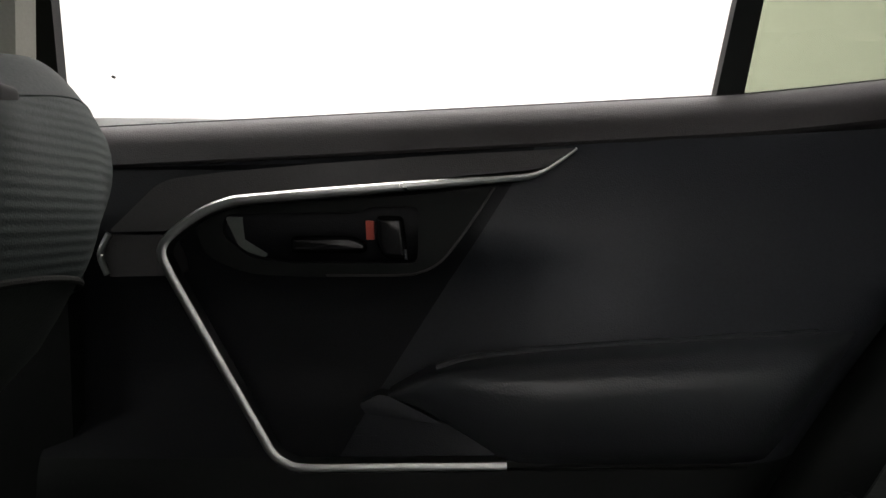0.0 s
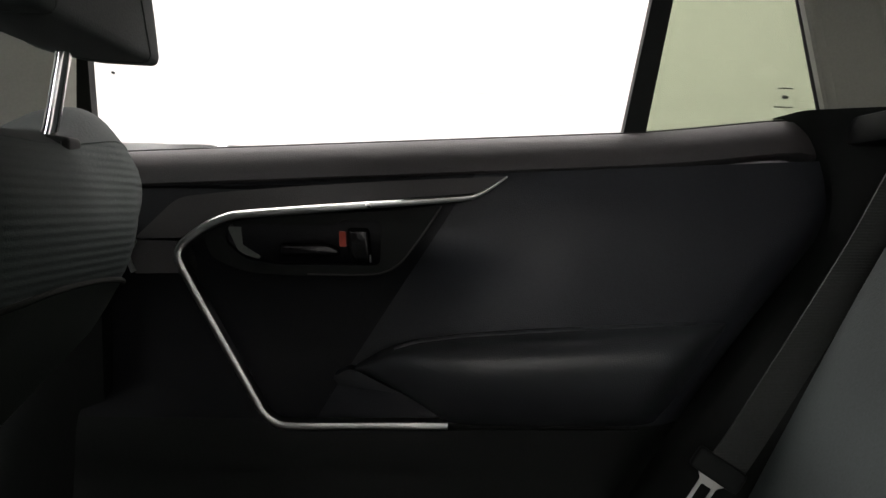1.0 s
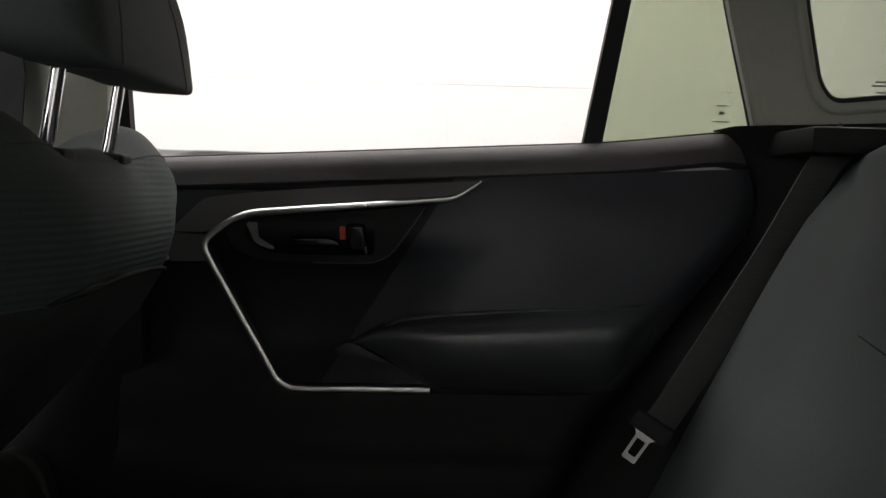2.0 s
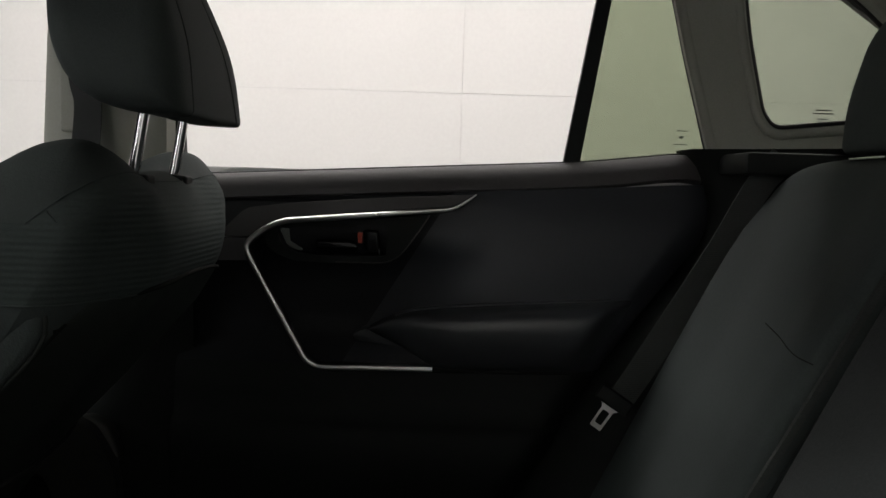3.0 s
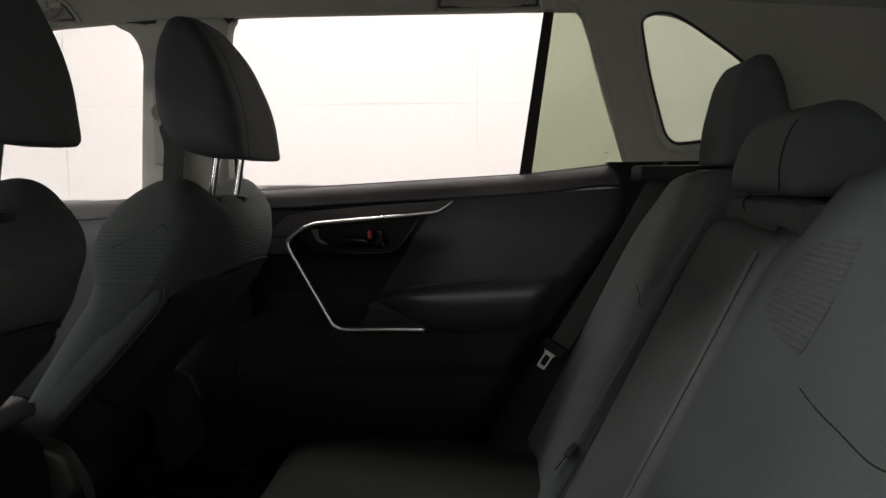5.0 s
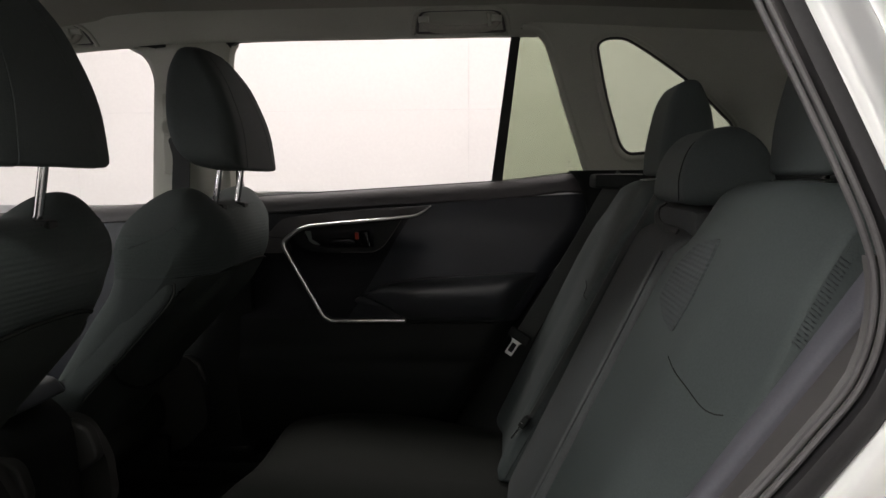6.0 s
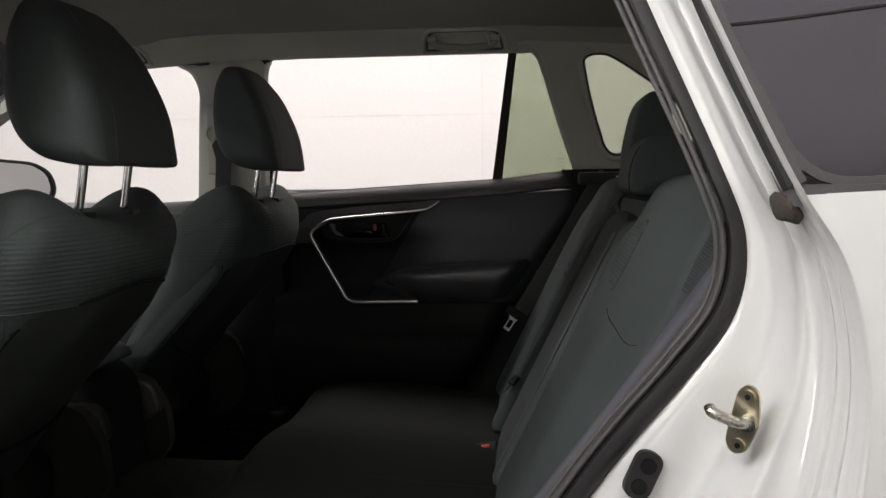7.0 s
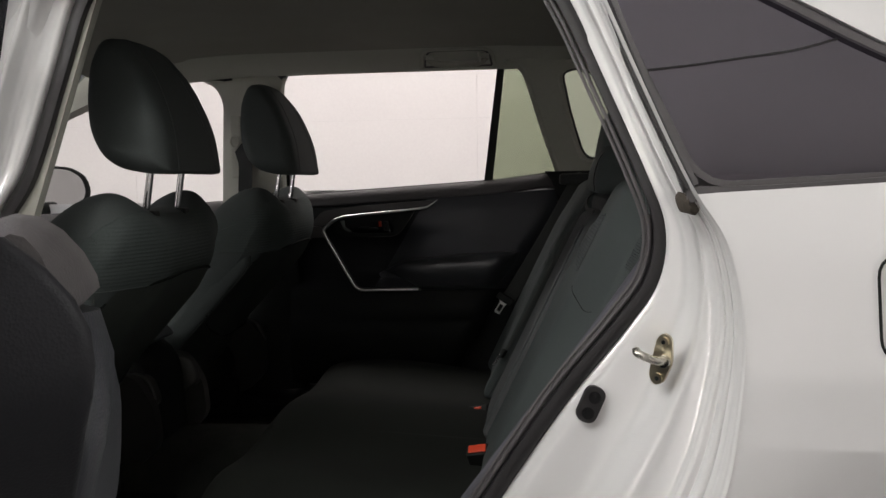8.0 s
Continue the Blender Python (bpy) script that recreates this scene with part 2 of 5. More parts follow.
def pillow(profile, y0, y1, r, mod=None, mid=9, ends=6, plump=False):
    """A padded form: a side profile (x, z) carried from y0 to y1, drawn in round both ends by r. mod shifts a point; w runs from -1 to 1. plump: drawn in towards the middle."""
    n = len(profile)
    pts = [Vector(p) for p in profile]
    area = sum(pts[i - 1].x * pts[i].y - pts[i].x * pts[i - 1].y for i in range(n))
    mx, mz = (min(q.x for q in pts) + max(q.x for q in pts)) / 2, (min(q.y for q in pts) + max(q.y for q in pts)) / 2
    hx, hz = max(q.x for q in pts) - mx, max(q.y for q in pts) - mz
    norm = []
    for i in range(n):
        t = (pts[(i + 1) % n] - pts[i - 1])
        nn = Vector((t.y, -t.x)).normalized()
        norm.append(nn if area > 0 else -nn)
    stations = [(y0 + r * (1 - math.cos(a)), r * (1 - math.sin(a))) for a in [math.pi / 2 * k / ends for k in range(ends)]]
    stations += [(y0 + r + (y1 - y0 - 2 * r) * k / mid, 0.0) for k in range(mid + 1)]
    stations += [(y1 - (y - y0), d) for y, d in stations[:ends][::-1]]
    loops = []
    for y, d in stations:
        w = 2 * (y - y0) / (y1 - y0) - 1
        loop = []
        for p, nn in zip(pts, norm):
            q = p - nn * d
            if plump:
                q = Vector((mx + (p.x - mx) * (1 - d / hx), mz + (p.y - mz) * (1 - d / hz)))
            x, z, yy = q.x, q.y, y
            if mod:
                x, yy, z = mod(x, y, z, w)
            loop.append((x, yy, z))
        loops.append(loop)
    return loft(loops)


def block(x0, y0, z0, x1, y1, z1, bevel=0.0, seg=2, bm=None):
    own = bm is None
    bm = bm or bmesh.new()
    made = bmesh.ops.create_cube(bm, size=1.0)["verts"]
    bmesh.ops.scale(bm, verts=made, vec=(x1 - x0, y1 - y0, z1 - z0))
    bmesh.ops.translate(bm, verts=made, vec=((x0 + x1) / 2, (y0 + y1) / 2, (z0 + z1) / 2))
    if bevel:
        bmesh.ops.bevel(bm, geom=list({e for v in made for e in v.link_edges}), offset=bevel, segments=seg, affect="EDGES", profile=0.5)
    return bm


def seam_ring(bm, at, normal, r=0.0016):
    """Cuts a form along a plane and returns a thin cord that runs round the cut."""
    made = bmesh.ops.bisect_plane(bm, geom=bm.verts[:] + bm.edges[:] + bm.faces[:], plane_co=at, plane_no=normal, dist=1e-5)["geom_cut"]
    pts = [v.co.copy() for v in made if isinstance(v, bmesh.types.BMVert)]
    mid = sum(pts, Vector()) / len(pts)
    nrm = Vector(normal).normalized()
    u = nrm.orthogonal().normalized()
    v = nrm.cross(u)
    pts.sort(key=lambda q: math.atan2((q - mid).dot(v), (q - mid).dot(u)))
    kept = [pts[0]]
    for q in pts[1:]:
        if (q - kept[-1]).length > 0.003:
            kept.append(q)
    return sweep(kept, disc(r, 6), normal, closed=True)


def piece_of(bm, keep):
    """A copy of a form with only those faces whose middle passes the test."""
    out = bm.copy()
    bmesh.ops.delete(out, geom=[f for f in out.faces if not keep(f.calc_center_median())], context="FACES")
    return out


def turned(bm, m):
    bmesh.ops.transform(bm, matrix=m, verts=bm.verts)
    return bm


# ---- the photo bay ----
WALL_Y, JOINT_X, JOINT_Z, ROOM_H = 3.30, 0.42, 1.55, 3.1
X0, X1, Y0 = -6.9, 7.7, -4.2

solid("floor", block(X0, Y0, -0.15, X1, WALL_Y + 0.15, 0.0), FLOOR, "grey sealed concrete floor under the car", "floor", "structure")
solid("ceiling", block(X0, Y0, ROOM_H, X1, WALL_Y + 0.15, ROOM_H + 0.15), CEIL, "white painted ceiling of the photo bay", "ceiling", "structure")
solid("wall_south", block(X0, Y0 - 0.15, 0, X1, Y0, ROOM_H), WALL, "white painted wall of the photo bay", "wall", "structure")
solid("wall_west", block(X0 - 0.15, Y0 - 0.15, 0, X0, WALL_Y + 0.15, ROOM_H), WALL, "white painted wall of the photo bay", "wall", "structure")
solid("wall_east", block(X1, Y0 - 0.15, 0, X1 + 0.15, WALL_Y + 0.15, ROOM_H), WALL, "white painted wall of the photo bay", "wall", "structure")
wall_north = solid("wall_north", block(X0, WALL_Y + 0.004, 0, X1, WALL_Y + 0.15, ROOM_H), DARK, "white panelled wall with faint joints", "wall", "structure")
ORIGIN[wall_north] = Vector((0, 0, 0))
xs = [X0, *[JOINT_X + 2.44 * k for k in range(-3, 3)], X1]
for xa, xb in zip(xs, xs[1:]):
    for za, zb in ((0.0, JOINT_Z), (JOINT_Z, ROOM_H)):
        part("wall_panel", block(xa + 0.0009, WALL_Y, za + 0.0009, xb - 0.0009, WALL_Y + 0.0035, zb - 0.0009, 0.0004, 1), WALL, wall_north)
hook = thing("wall_anchor", (-1.09, WALL_Y, 1.60), "small dark plastic anchor stuck in the wall", "anchor")
part("plug", turned(tube([(0, 0, 0), (0, -0.018, 0)], 0.006), pose(-1.09, WALL_Y, 1.60)), HARD, hook)
for lx, ly, turn in LAMPS:
    lw, ld = (2.2, 0.33) if turn == 0 else (0.33, 2.2)
    panel_light = thing("ceiling_light", (lx, ly, ROOM_H), "long white ceiling panel light", "lamp", "ceiling panel lights")
    part("housing", block(lx - lw, ly - ld, ROOM_H - 0.06, lx + lw, ly + ld, ROOM_H, 0.01), CEIL, panel_light)
    part("diffuser", block(lx - lw + 0.06, ly - ld + 0.06, ROOM_H - 0.064, lx + lw - 0.06, ly + ld - 0.06, ROOM_H - 0.0605), LAMP_FACE, panel_light)
# slim upright glowing strips, unseen and added so that a gleam runs along the paint
for wx, wy, turn in ((-1.2, Y0, 180), (-3.0, Y0, 180)):
    streak_strip = thing("wall_light", (wx, wy, 1.2), "unseen upright glowing strip, added to put streaks on the paint", "lamp", "wall strip lights")
    wm = pose(wx, wy, 1.2, 0, 0, turn)
    part("housing", turned(block(-0.10, -0.055, -0.95, 0.10, -0.0005, 0.95, 0.008), wm), CEIL, streak_strip)
    part("diffuser", turned(block(-0.075, -0.062, -0.90, 0.075, -0.0555, 0.90), wm), STREAK_GLOW, streak_strip)


# ---- the car's body ----
# x runs to the car's rear, y to its right side, z up.
def belt(x):
    return 1.098 + 0.060 * x


def glass_y(z):
    return 0.772 - 0.19 * (z - 1.137)


def trim_y(z):
    return glass_y(z) - 0.026


def lean(z):
    return 0.19 * max(0.0, z - 1.12)


car = thing("car", (0.3, 0, 0), "pearl white car body with a greige headliner", "car")

# The rear door's opening: its inner line, where the seal sits, and its outer line.
INNER = [(-0.015, 1.468), (0.03, 1.505), (0.13, 1.513), (0.68, 1.515), (0.775, 1.49), (0.824, 1.42), (0.882, 1.289), (0.940, 1.150), (0.966, 1.067), (0.955, 0.986), (0.906, 0.913),
         (0.809, 0.791), (0.692, 0.614), (0.600, 0.46), (0.53, 0.41), (-0.10, 0.41), (-0.165, 0.47), (-0.162, 1.0), (-0.096, 1.17), (-0.050, 1.34)]
OUTER = [(-0.090, 1.515), (-0.05, 1.552), (0.05, 1.562), (0.72, 1.565), (0.825, 1.53), (0.868, 1.42), (0.920, 1.289), (0.985, 1.135), (1.034, 1.050), (1.058, 0.940), (1.054, 0.82),
         (1.03, 0.68), (0.96, 0.52), (0.86, 0.37), (0.62, 0.30), (-0.14, 0.30), (-0.225, 0.42), (-0.222, 1.0), (-0.161, 1.19), (-0.122, 1.37)]


def closed_curve(points, per=7):
    n = len(points)
    pts = [Vector(p) for p in points]
    out = []
    for i in range(n):
        a, b, c, d = pts[i - 1], pts[i], pts[(i + 1) % n], pts[(i + 2) % n]
        for k in range(per):
            t = k / per
            q = 0.5 * (2 * b + (c - a) * t + (2 * a - 5 * b + 4 * c - d) * t * t + (3 * b - a - 3 * c + d) * t ** 3)
            out.append((q.x, q.y))
    return out


IN_LINE, OUT_LINE = closed_curve(INNER), closed_curve(OUTER)
# Where the jamb lies between its two lines, and how far out of the car it stands.
JAMB = [(0.0, 0.705), (0.03, 0.724), (0.07, 0.736), (0.11, 0.743), (0.15, 0.7455), (0.22, 0.746), (0.35, 0.748), (0.43, 0.750), (0.47, 0.754), (0.50, 0.762), (0.525, 0.774), (0.55, 0.787), (0.575, 0.796), (0.60, 0.801), (0.63, 0.8035), (0.66, 0.8025), (0.71, 0.804), (0.76, 0.807), (0.79, 0.809),
        (0.806, 0.811), (0.814, 0.824), (0.824, 0.830), (0.845, 0.831), (0.868, 0.829), (0.882, 0.830), (0.890, 0.842), (0.900, 0.847), (0.918, 0.848), (0.936, 0.846), (0.946, 0.848), (0.954, 0.860), (0.964, 0.865), (0.983, 0.866), (0.992, 0.870), (1.0, 0.872), (1.02, 0.873)]


def mixed(f):
    return [(a[0] + (b[0] - a[0]) * f, a[1] + (b[1] - a[1]) * f) for a, b in zip(IN_LINE, OUT_LINE)]


def inset(d):
    """The inner line moved inwards by d metres, square to itself; along the centre pillar the seal sits further in."""
    out = []
    for i, (x, z) in enumerate(IN_LINE):
        a, b = IN_LINE[i - 2], IN_LINE[(i + 2) % len(IN_LINE)]
        t = Vector((b[0] - a[0], b[1] - a[1])).normalized()
        e = 0.003 + (d - 0.003) * step(-0.02, 0.10, x) + 0.009 * (1 - step(-0.02, 0.10, x)) if z > 0.5 else d
        out.append((x + t.y * e, z - t.x * e))
    return out


def rear_x(z):
    return 0.675 + 0.48 * (z - 0.6)


def body_side(s):
    """One side of the body: jamb, seals, outer panels, quarter glass and inner trim; s is 1 for the right side, -1 for the left."""
    shift = -0.035 if s > 0 else 0.0
    back_shift = 0.0 if s > 0 else 0.100
    at = lambda x, y, z: (x + shift, s * y, z)
    loops = []
    for f, y in JAMB:
        loops.append([at(x, y - lean(z) * (1 + 0.3 * f), z) for x, z in mixed(f)])
    loops.append([at(x, y - 0.02 - lean(z) * 1.3, z) for (x, z), y in zip(mixed(1.05), [0.872] * len(IN_LINE))])
    bm = loft(loops, caps=False)
    if s < 0:
        part("door_jamb", bm, PAINT, car, "glossy white painted door jamb", angle=60)
    # the seal: a fat black bulb with two thin ribs on its inner side
    ring = lambda d, y: [at(x, y - lean(z), z) for x, z in inset(d)]
    if s < 0:
        seal = part("door_seal", sweep(ring(-0.003, 0.728), [(-0.014, -0.008), (-0.013, -0.014), (-0.004, -0.017), (0.006, -0.014), (0.013, -0.006), (0.014, 0.006), (-0.012, 0.006)], (0, 1, 0), closed=True), RUBBER, car, "black rubber door seal")
        for f, r in ((0.0165, 0.0034), (0.0245, 0.0030)):
            part("seal_lip", sweep(ring(f, 0.734 - 0.1 * f), disc(r, 8), (0, 1, 0), closed=True), RUBBER_GREY, seal)
    # outer quarter panel
    n = len(OUT_LINE)
    edge = [(x, z) for x, z in OUT_LINE if x > 0.86 and z < 1.12]
    edge.sort(key=lambda p: -p[1])
    edge = [(1.003, 1.112), *edge]
    for z in (0.866, 0.858, 0.766, 0.758):
        k = next(i for i, p in enumerate(edge) if p[1] < z)
        (xa, za), (xb, zb) = edge[k - 1], edge[k]
        edge.insert(k, (xa + (xb - xa) * (z - za) / (zb - za), z))
    loops = []
    for x, z in edge:
        row = []
        for k in range(15):
            u = k / 14
            xx = x + (1.95 - x) * u
            zz = z + (0.05 * u if z > 1.0 else 0.0)
            yy = 0.871 + 0.022 * math.sin(min(1.0, u * 2.4) * math.pi / 2) - 0.16 * max(0, u - 0.35) ** 2 - 0.30 * max(0, zz - 1.02) ** 1.6 - min(1.0, 5 * u) * (0.10 * max(0.0, 0.862 - zz) + 0.26 * max(0.0, 0.762 - zz))
            row.append(at(xx, yy, zz))
        loops.append(row)
    back = [[(p[0], p[1] - s * 0.012, p[2]) for p in row] for row in loops]
    bm = loft([a + b[::-1] for a, b in zip(loops, back)])
    part("quarter_panel", bm, PAINT, car, "glossy white quarter panel", angle=50)
    # cargo window: glass, moulding, print
    up = 0.040 if s > 0 else 0.0
    gy = lambda z: 0.838 - 0.27 * (z - 1.11)
    pane_line = rounded([(1.004, 1.130), (0.936, 1.285), (0.868, 1.445 + up), (0.90, 1.475 + up), (1.0, 1.472 + up), (1.125, 1.400 + up), (1.255, 1.320 + up), (1.56, 1.175), (1.54, 1.155)],
                        [0.05, 0.2, 0.03, 0.03, 0.05, 0.1, 0.1, 0.015, 0.015])
    glass = part("cargo_window", cut_panel(pane_line, lambda u, v, d: at(u, gy(v) - d, v), 0.004), CARGO_TINT if s > 0 else PRIVACY, car, "tinted cargo window")
    glass.visible_shadow = False
    edge_line = [(0.984, 1.117), (0.922, 1.285), (0.858, 1.455 + up), (0.86, 1.492 + up), (1.0, 1.490 + up), (1.262, 1.334 + up), (1.585, 1.185), (1.585, 1.140)]
    clear_line = [(1.17 + (x - 1.17) * 0.955, 1.29 + (z - 1.29) * 0.90) for x, z in pane_line]
    if s > 0:
        for z, w in ((1.247, 0.030), (1.241, 0.040), (1.231, 0.020), (1.226, 0.014)):
            part("glass_print", cut_panel([(1.122 - w / 2, z), (1.122 + w / 2, z), (1.122 + w / 2, z + 0.0022), (1.122 - w / 2, z + 0.0022)], lambda u, v, d: at(u, gy(v) - 0.006 - d, v), 0.001), PRINT, glass)
    if s < 0:
        part("glass_border", cut_panel(edge_line, lambda u, v, d: at(u, gy(v) - 0.006 - d, v), 0.003, [clear_line]), RUBBER_GREY, glass, "dark grey printed glass border")
    ring3 = [at(x, gy(z) + 0.001, z) for x, z in pane_line]
    part("window_moulding", sweep(ring3, [(-0.005, -0.010), (-0.005, 0.003), (0.001, 0.004), (0.005, 0.002), (0.005, -0.010)], (0, 1, 0), closed=True), RUBBER_GREY, glass, "dark grey rubber window moulding")
    low = [at(x, gy(z) + 0.006, z) for x, z in ((0.983, 1.119), (1.10, 1.120), (1.30, 1.132), (1.55, 1.148))]
    part("belt_moulding", sweep(smooth_line(low), [(-0.011, -0.012), (-0.011, 0.004), (0.0, 0.008), (0.011, 0.004), (0.011, -0.012)], (0, 1, 0)), RUBBER_GREY, glass, "dark grey belt moulding")
    front = [at(x, gy(z) + 0.004, z) for x, z in ((0.866, 1.455), (0.925, 1.288), (0.992, 1.126))]
    part("pillar_moulding", sweep(smooth_line(front), [(-0.010, -0.02), (-0.010, 0.002), (-0.006, 0.005), (-0.001, 0.002), (0.001, -0.02)], (0, 1, 0)), RUBBER, glass, "black pillar moulding")
    part("moulding_lip", sweep(smooth_line(front), [(0.0015, -0.02), (0.0015, 0.002), (0.004, 0.006), (0.008, 0.005), (0.009, -0.02)], (0, 1, 0)), RUBBER_GREY, glass, "grey moulding lip")
    rows = []
    for k in range(9):
        u = k / 8
        r = 0.0135 * math.sin(math.pi * (0.16 + 0.68 * u)) * (1 + 0.18 * math.sin(9 * u))
        c = (0.973 + 0.034 * u, 0.836 + 0.006 * math.sin(5 * u), 1.116 - 0.016 * math.sin(math.pi * u * 0.9))
        rows.append([at(c[0] + 0.3 * r * math.sin(a + 1), c[1] + r * math.cos(a) * (1 + 0.2 * math.sin(3 * a + 6 * u)), c[2] + r * math.sin(a) * (1 + 0.25 * math.sin(2 * a + 4 * u))) for a in np.linspace(0, 2 * math.pi, 13)[:-1]])
    part("corner_seal", loft(rows), FOAM, car, "crumpled brown-grey foam corner seal")
    if s < 0:
        wire = smooth_line([at(x, gy(z) + 0.0012, z) for x, z in ((0.93, 1.300), (1.00, 1.306), (1.064, 1.3135), (1.143, 1.323), (1.205, 1.338))], 5)
        part("aerial_line", tube(wire, 0.0016, 6, (0, 1, 0)), RUBBER, glass, "thin dark aerial line on the glass")
    # body above and behind the cargo window
    upper = [(0.80, 1.575), (1.95, 1.53), (1.95, 1.14), (1.58, 1.15), (1.58, 1.185), (1.262, 1.334 + up), (1.130, 1.414 + up), (1.0, 1.487 + up), (0.89, 1.487 + up), (0.845, 1.50 + up)]
    part("rear_pillar", cut_panel(upper, lambda u, v, d: at(u, gy(v) + 0.003 - d, v), 0.02), PAINT, car, "glossy white rear roof pillar")
    at = lambda x, y, z: (x, s * y, z)
    # front part of the side, below the belt, and the sill
    rows = []
    for z, y in ((0.30, 0.83), (0.36, 0.885), (0.55, 0.90), (0.80, 0.895), (1.0, 0.882), (1.07, 0.862)):
        rows.append([at(x, y - 0.1 * max(0, -0.9 - x) ** 1.5, z) for x in np.linspace(-1.9, -0.14, 12)])
    back = [[(p[0], p[1] - s * 0.015, p[2]) for p in row] for row in rows]
    part("front_side_panel", loft([a + b[::-1] for a, b in zip(rows, back)]), PAINT, car, "glossy white front door skin")
    part("sill", block(-1.3, min(s * 0.60, s * 0.84), 0.20, 0.62, max(s * 0.60, s * 0.84), 0.33, 0.02), PAINT, car)
    scuff = part("scuff_plate", block(-0.02, min(s * 0.60, s * 0.71), 0.385, 0.56, max(s * 0.60, s * 0.71), 0.412, 0.006), HARD, car, "black plastic scuff plate")
    part("sill_box", block(-1.3, min(s * 0.60, s * 0.80), 0.32, 0.62, max(s * 0.60, s * 0.80), 0.388, 0.01), HARD, car)
    # centre pillar, painted outside
    rows = []
    for z in (0.35, 0.7, 1.0, 1.12, 1.25, 1.4, 1.50 if s > 0 else 1.56):
        o = lean(z)
        if s > 0:
            line = [(-0.125, 0.800), (-0.140, 0.806), (-0.150, 0.815), (-0.155, 0.830), (-0.16, 0.850), (-0.18, 0.862), (-0.28, 0.865), (-0.30, 0.84), (-0.31, 0.80)]
        else:
            f = 0.124 - 0.32 * max(0.0, z - 1.0)
            line = [(-0.05 - f, 0.722), (-0.075 - f, 0.735), (-0.085 - f, 0.775), (-0.105 - f, 0.795), (-0.11 - f, 0.83), (-0.13 - f, 0.845), (-0.28, 0.85), (-0.30, 0.80), (-0.32, 0.72)]
        rows.append([at(x, y - o, z) for x, y in line])
    part("centre_pillar", loft(rows), PAINT, car, "glossy white centre pillar")
    # greige centre pillar trim, bowed towards the seats
    rows = []
    for z in [*np.linspace(1.02, 1.38, 7), *np.linspace(1.40, 1.498, 11), 1.507, 1.516]:
        e = 0.003 * math.sin(z * 9)
        u = min(1.0, max(0.0, (z - 1.396) / 0.104))
        c = 0.085 * (math.sqrt(1 - u * u) - 1)
        v = min(1.0, max(0.0, (z - 1.455) / 0.05))
        r = -0.008 * (math.sqrt(1 - v * v) - 1)
        lead = -0.318 + 0.045 * min(0.2, z - 1.2) + c
        if s > 0:
            edge, shear, face = 0.026, 0.0, lerp_table([(1.02, 0.672), (1.36, 0.672), (1.44, 0.678), (1.49, 0.688), (1.50, 0.692), (1.507, 0.698), (1.516, 0.704)], z)
        else:
            edge, shear, face = -0.010, 0.25 * (z - 1.265) + 0.026, 0.682 - 0.19 * (z - 1.08)
        rows.append([at(lead - 0.006 + shear, face + 0.053, z), at(lead + shear, face + 0.026, z), at(lead + 0.018 + shear, face + 0.009, z), at(-0.24 + 0.8 * c + shear, face + e, z), at(-0.15 - edge + 0.6 * r + shear, face + e, z),
                     at(-0.100 - edge + r + shear, face + 0.010, z), at(-0.076 - edge + r + shear, face + 0.026, z), at(-0.070 - edge + r + shear, face + 0.053, z)])
    pillar_trim = part("centre_pillar_trim", loft(rows), TRIM, car, "greige plastic centre pillar trim")
    rows = []
    for z in np.linspace(0.40, 1.03, 9):
        o = 0.02 * math.sin((z - 0.4) * 5)
        wd = 0.05 * max(0, 0.75 - z)
        g = 0.0 if s > 0 else 0.095
        rows.append([at(-0.36 - wd, 0.735, z), at(-0.34 - wd, 0.70 + o, z), at(-0.27, 0.675 + o, z), at(-0.12 - g, 0.675 + o, z), at(-0.06 + wd - g, 0.70 + o, z), at(-0.055 + wd - g, 0.735, z)])
    part("lower_pillar_trim", loft(rows), HARD, car, "black plastic lower pillar trim")
    # rear side trim round the cargo window
    hole = rounded([(0.876, 1.485), (0.902, 1.500), (0.945, 1.500), (0.992, 1.474), (1.112, 1.394), (1.226, 1.286), (1.236, 1.262), (1.215, 1.232), (0.968, 1.206), (0.944, 1.232), (0.901, 1.365)],
                   [0.02, 0.02, 0.03, 0.04, 0.06, 0.01, 0.015, 0.03, 0.025, 0.02, 0.1])
    out = [(0.700, 1.522), (0.722, 1.515), (0.745, 1.487), (0.768, 1.42), (0.800, 1.32), (0.860, 1.150), (1.80, 1.150), (1.78, 1.30), (1.70, 1.56), (0.70, 1.56)]
    ty = lambda v: trim_y(v) - 0.016
    at = lambda x, y, z: (x + back_shift, s * y, z)
    part("rear_side_trim", cut_panel(out, lambda u, v, d: at(u, ty(v) + d, v), 0.012, [hole]), TRIM, car, "greige plastic rear pillar trim", angle=30)
    grow = [(0.5 * (hole[i - 1][1] - hole[(i + 1) % len(hole)][1]), 0.5 * (hole[(i + 1) % len(hole)][0] - hole[i - 1][0])) for i in range(len(hole))]
    ring2 = []
    for (hx, hz), (gx, gz) in zip(hole, grow):
        g = max(1e-6, math.hypot(gx, gz))
        ring2.append(at(hx + 0.012 * gx / g, ty(hz) + 0.008, hz + 0.012 * gz / g))
    part("window_reveal", sweep(ring2, disc(0.0105, 12), (0, 1, 0), closed=True), TRIM, car)
    part("pillar_reveal", tube(smooth_line([at(x + 0.008, ty(z) + 0.009, z) for x, z in ((0.68, 1.530), (0.722, 1.521), (0.748, 1.489), (0.771, 1.422), (0.803, 1.322), (0.862, 1.155))], 6), 0.011, 12, (0, 1, 0)), TRIM, car)
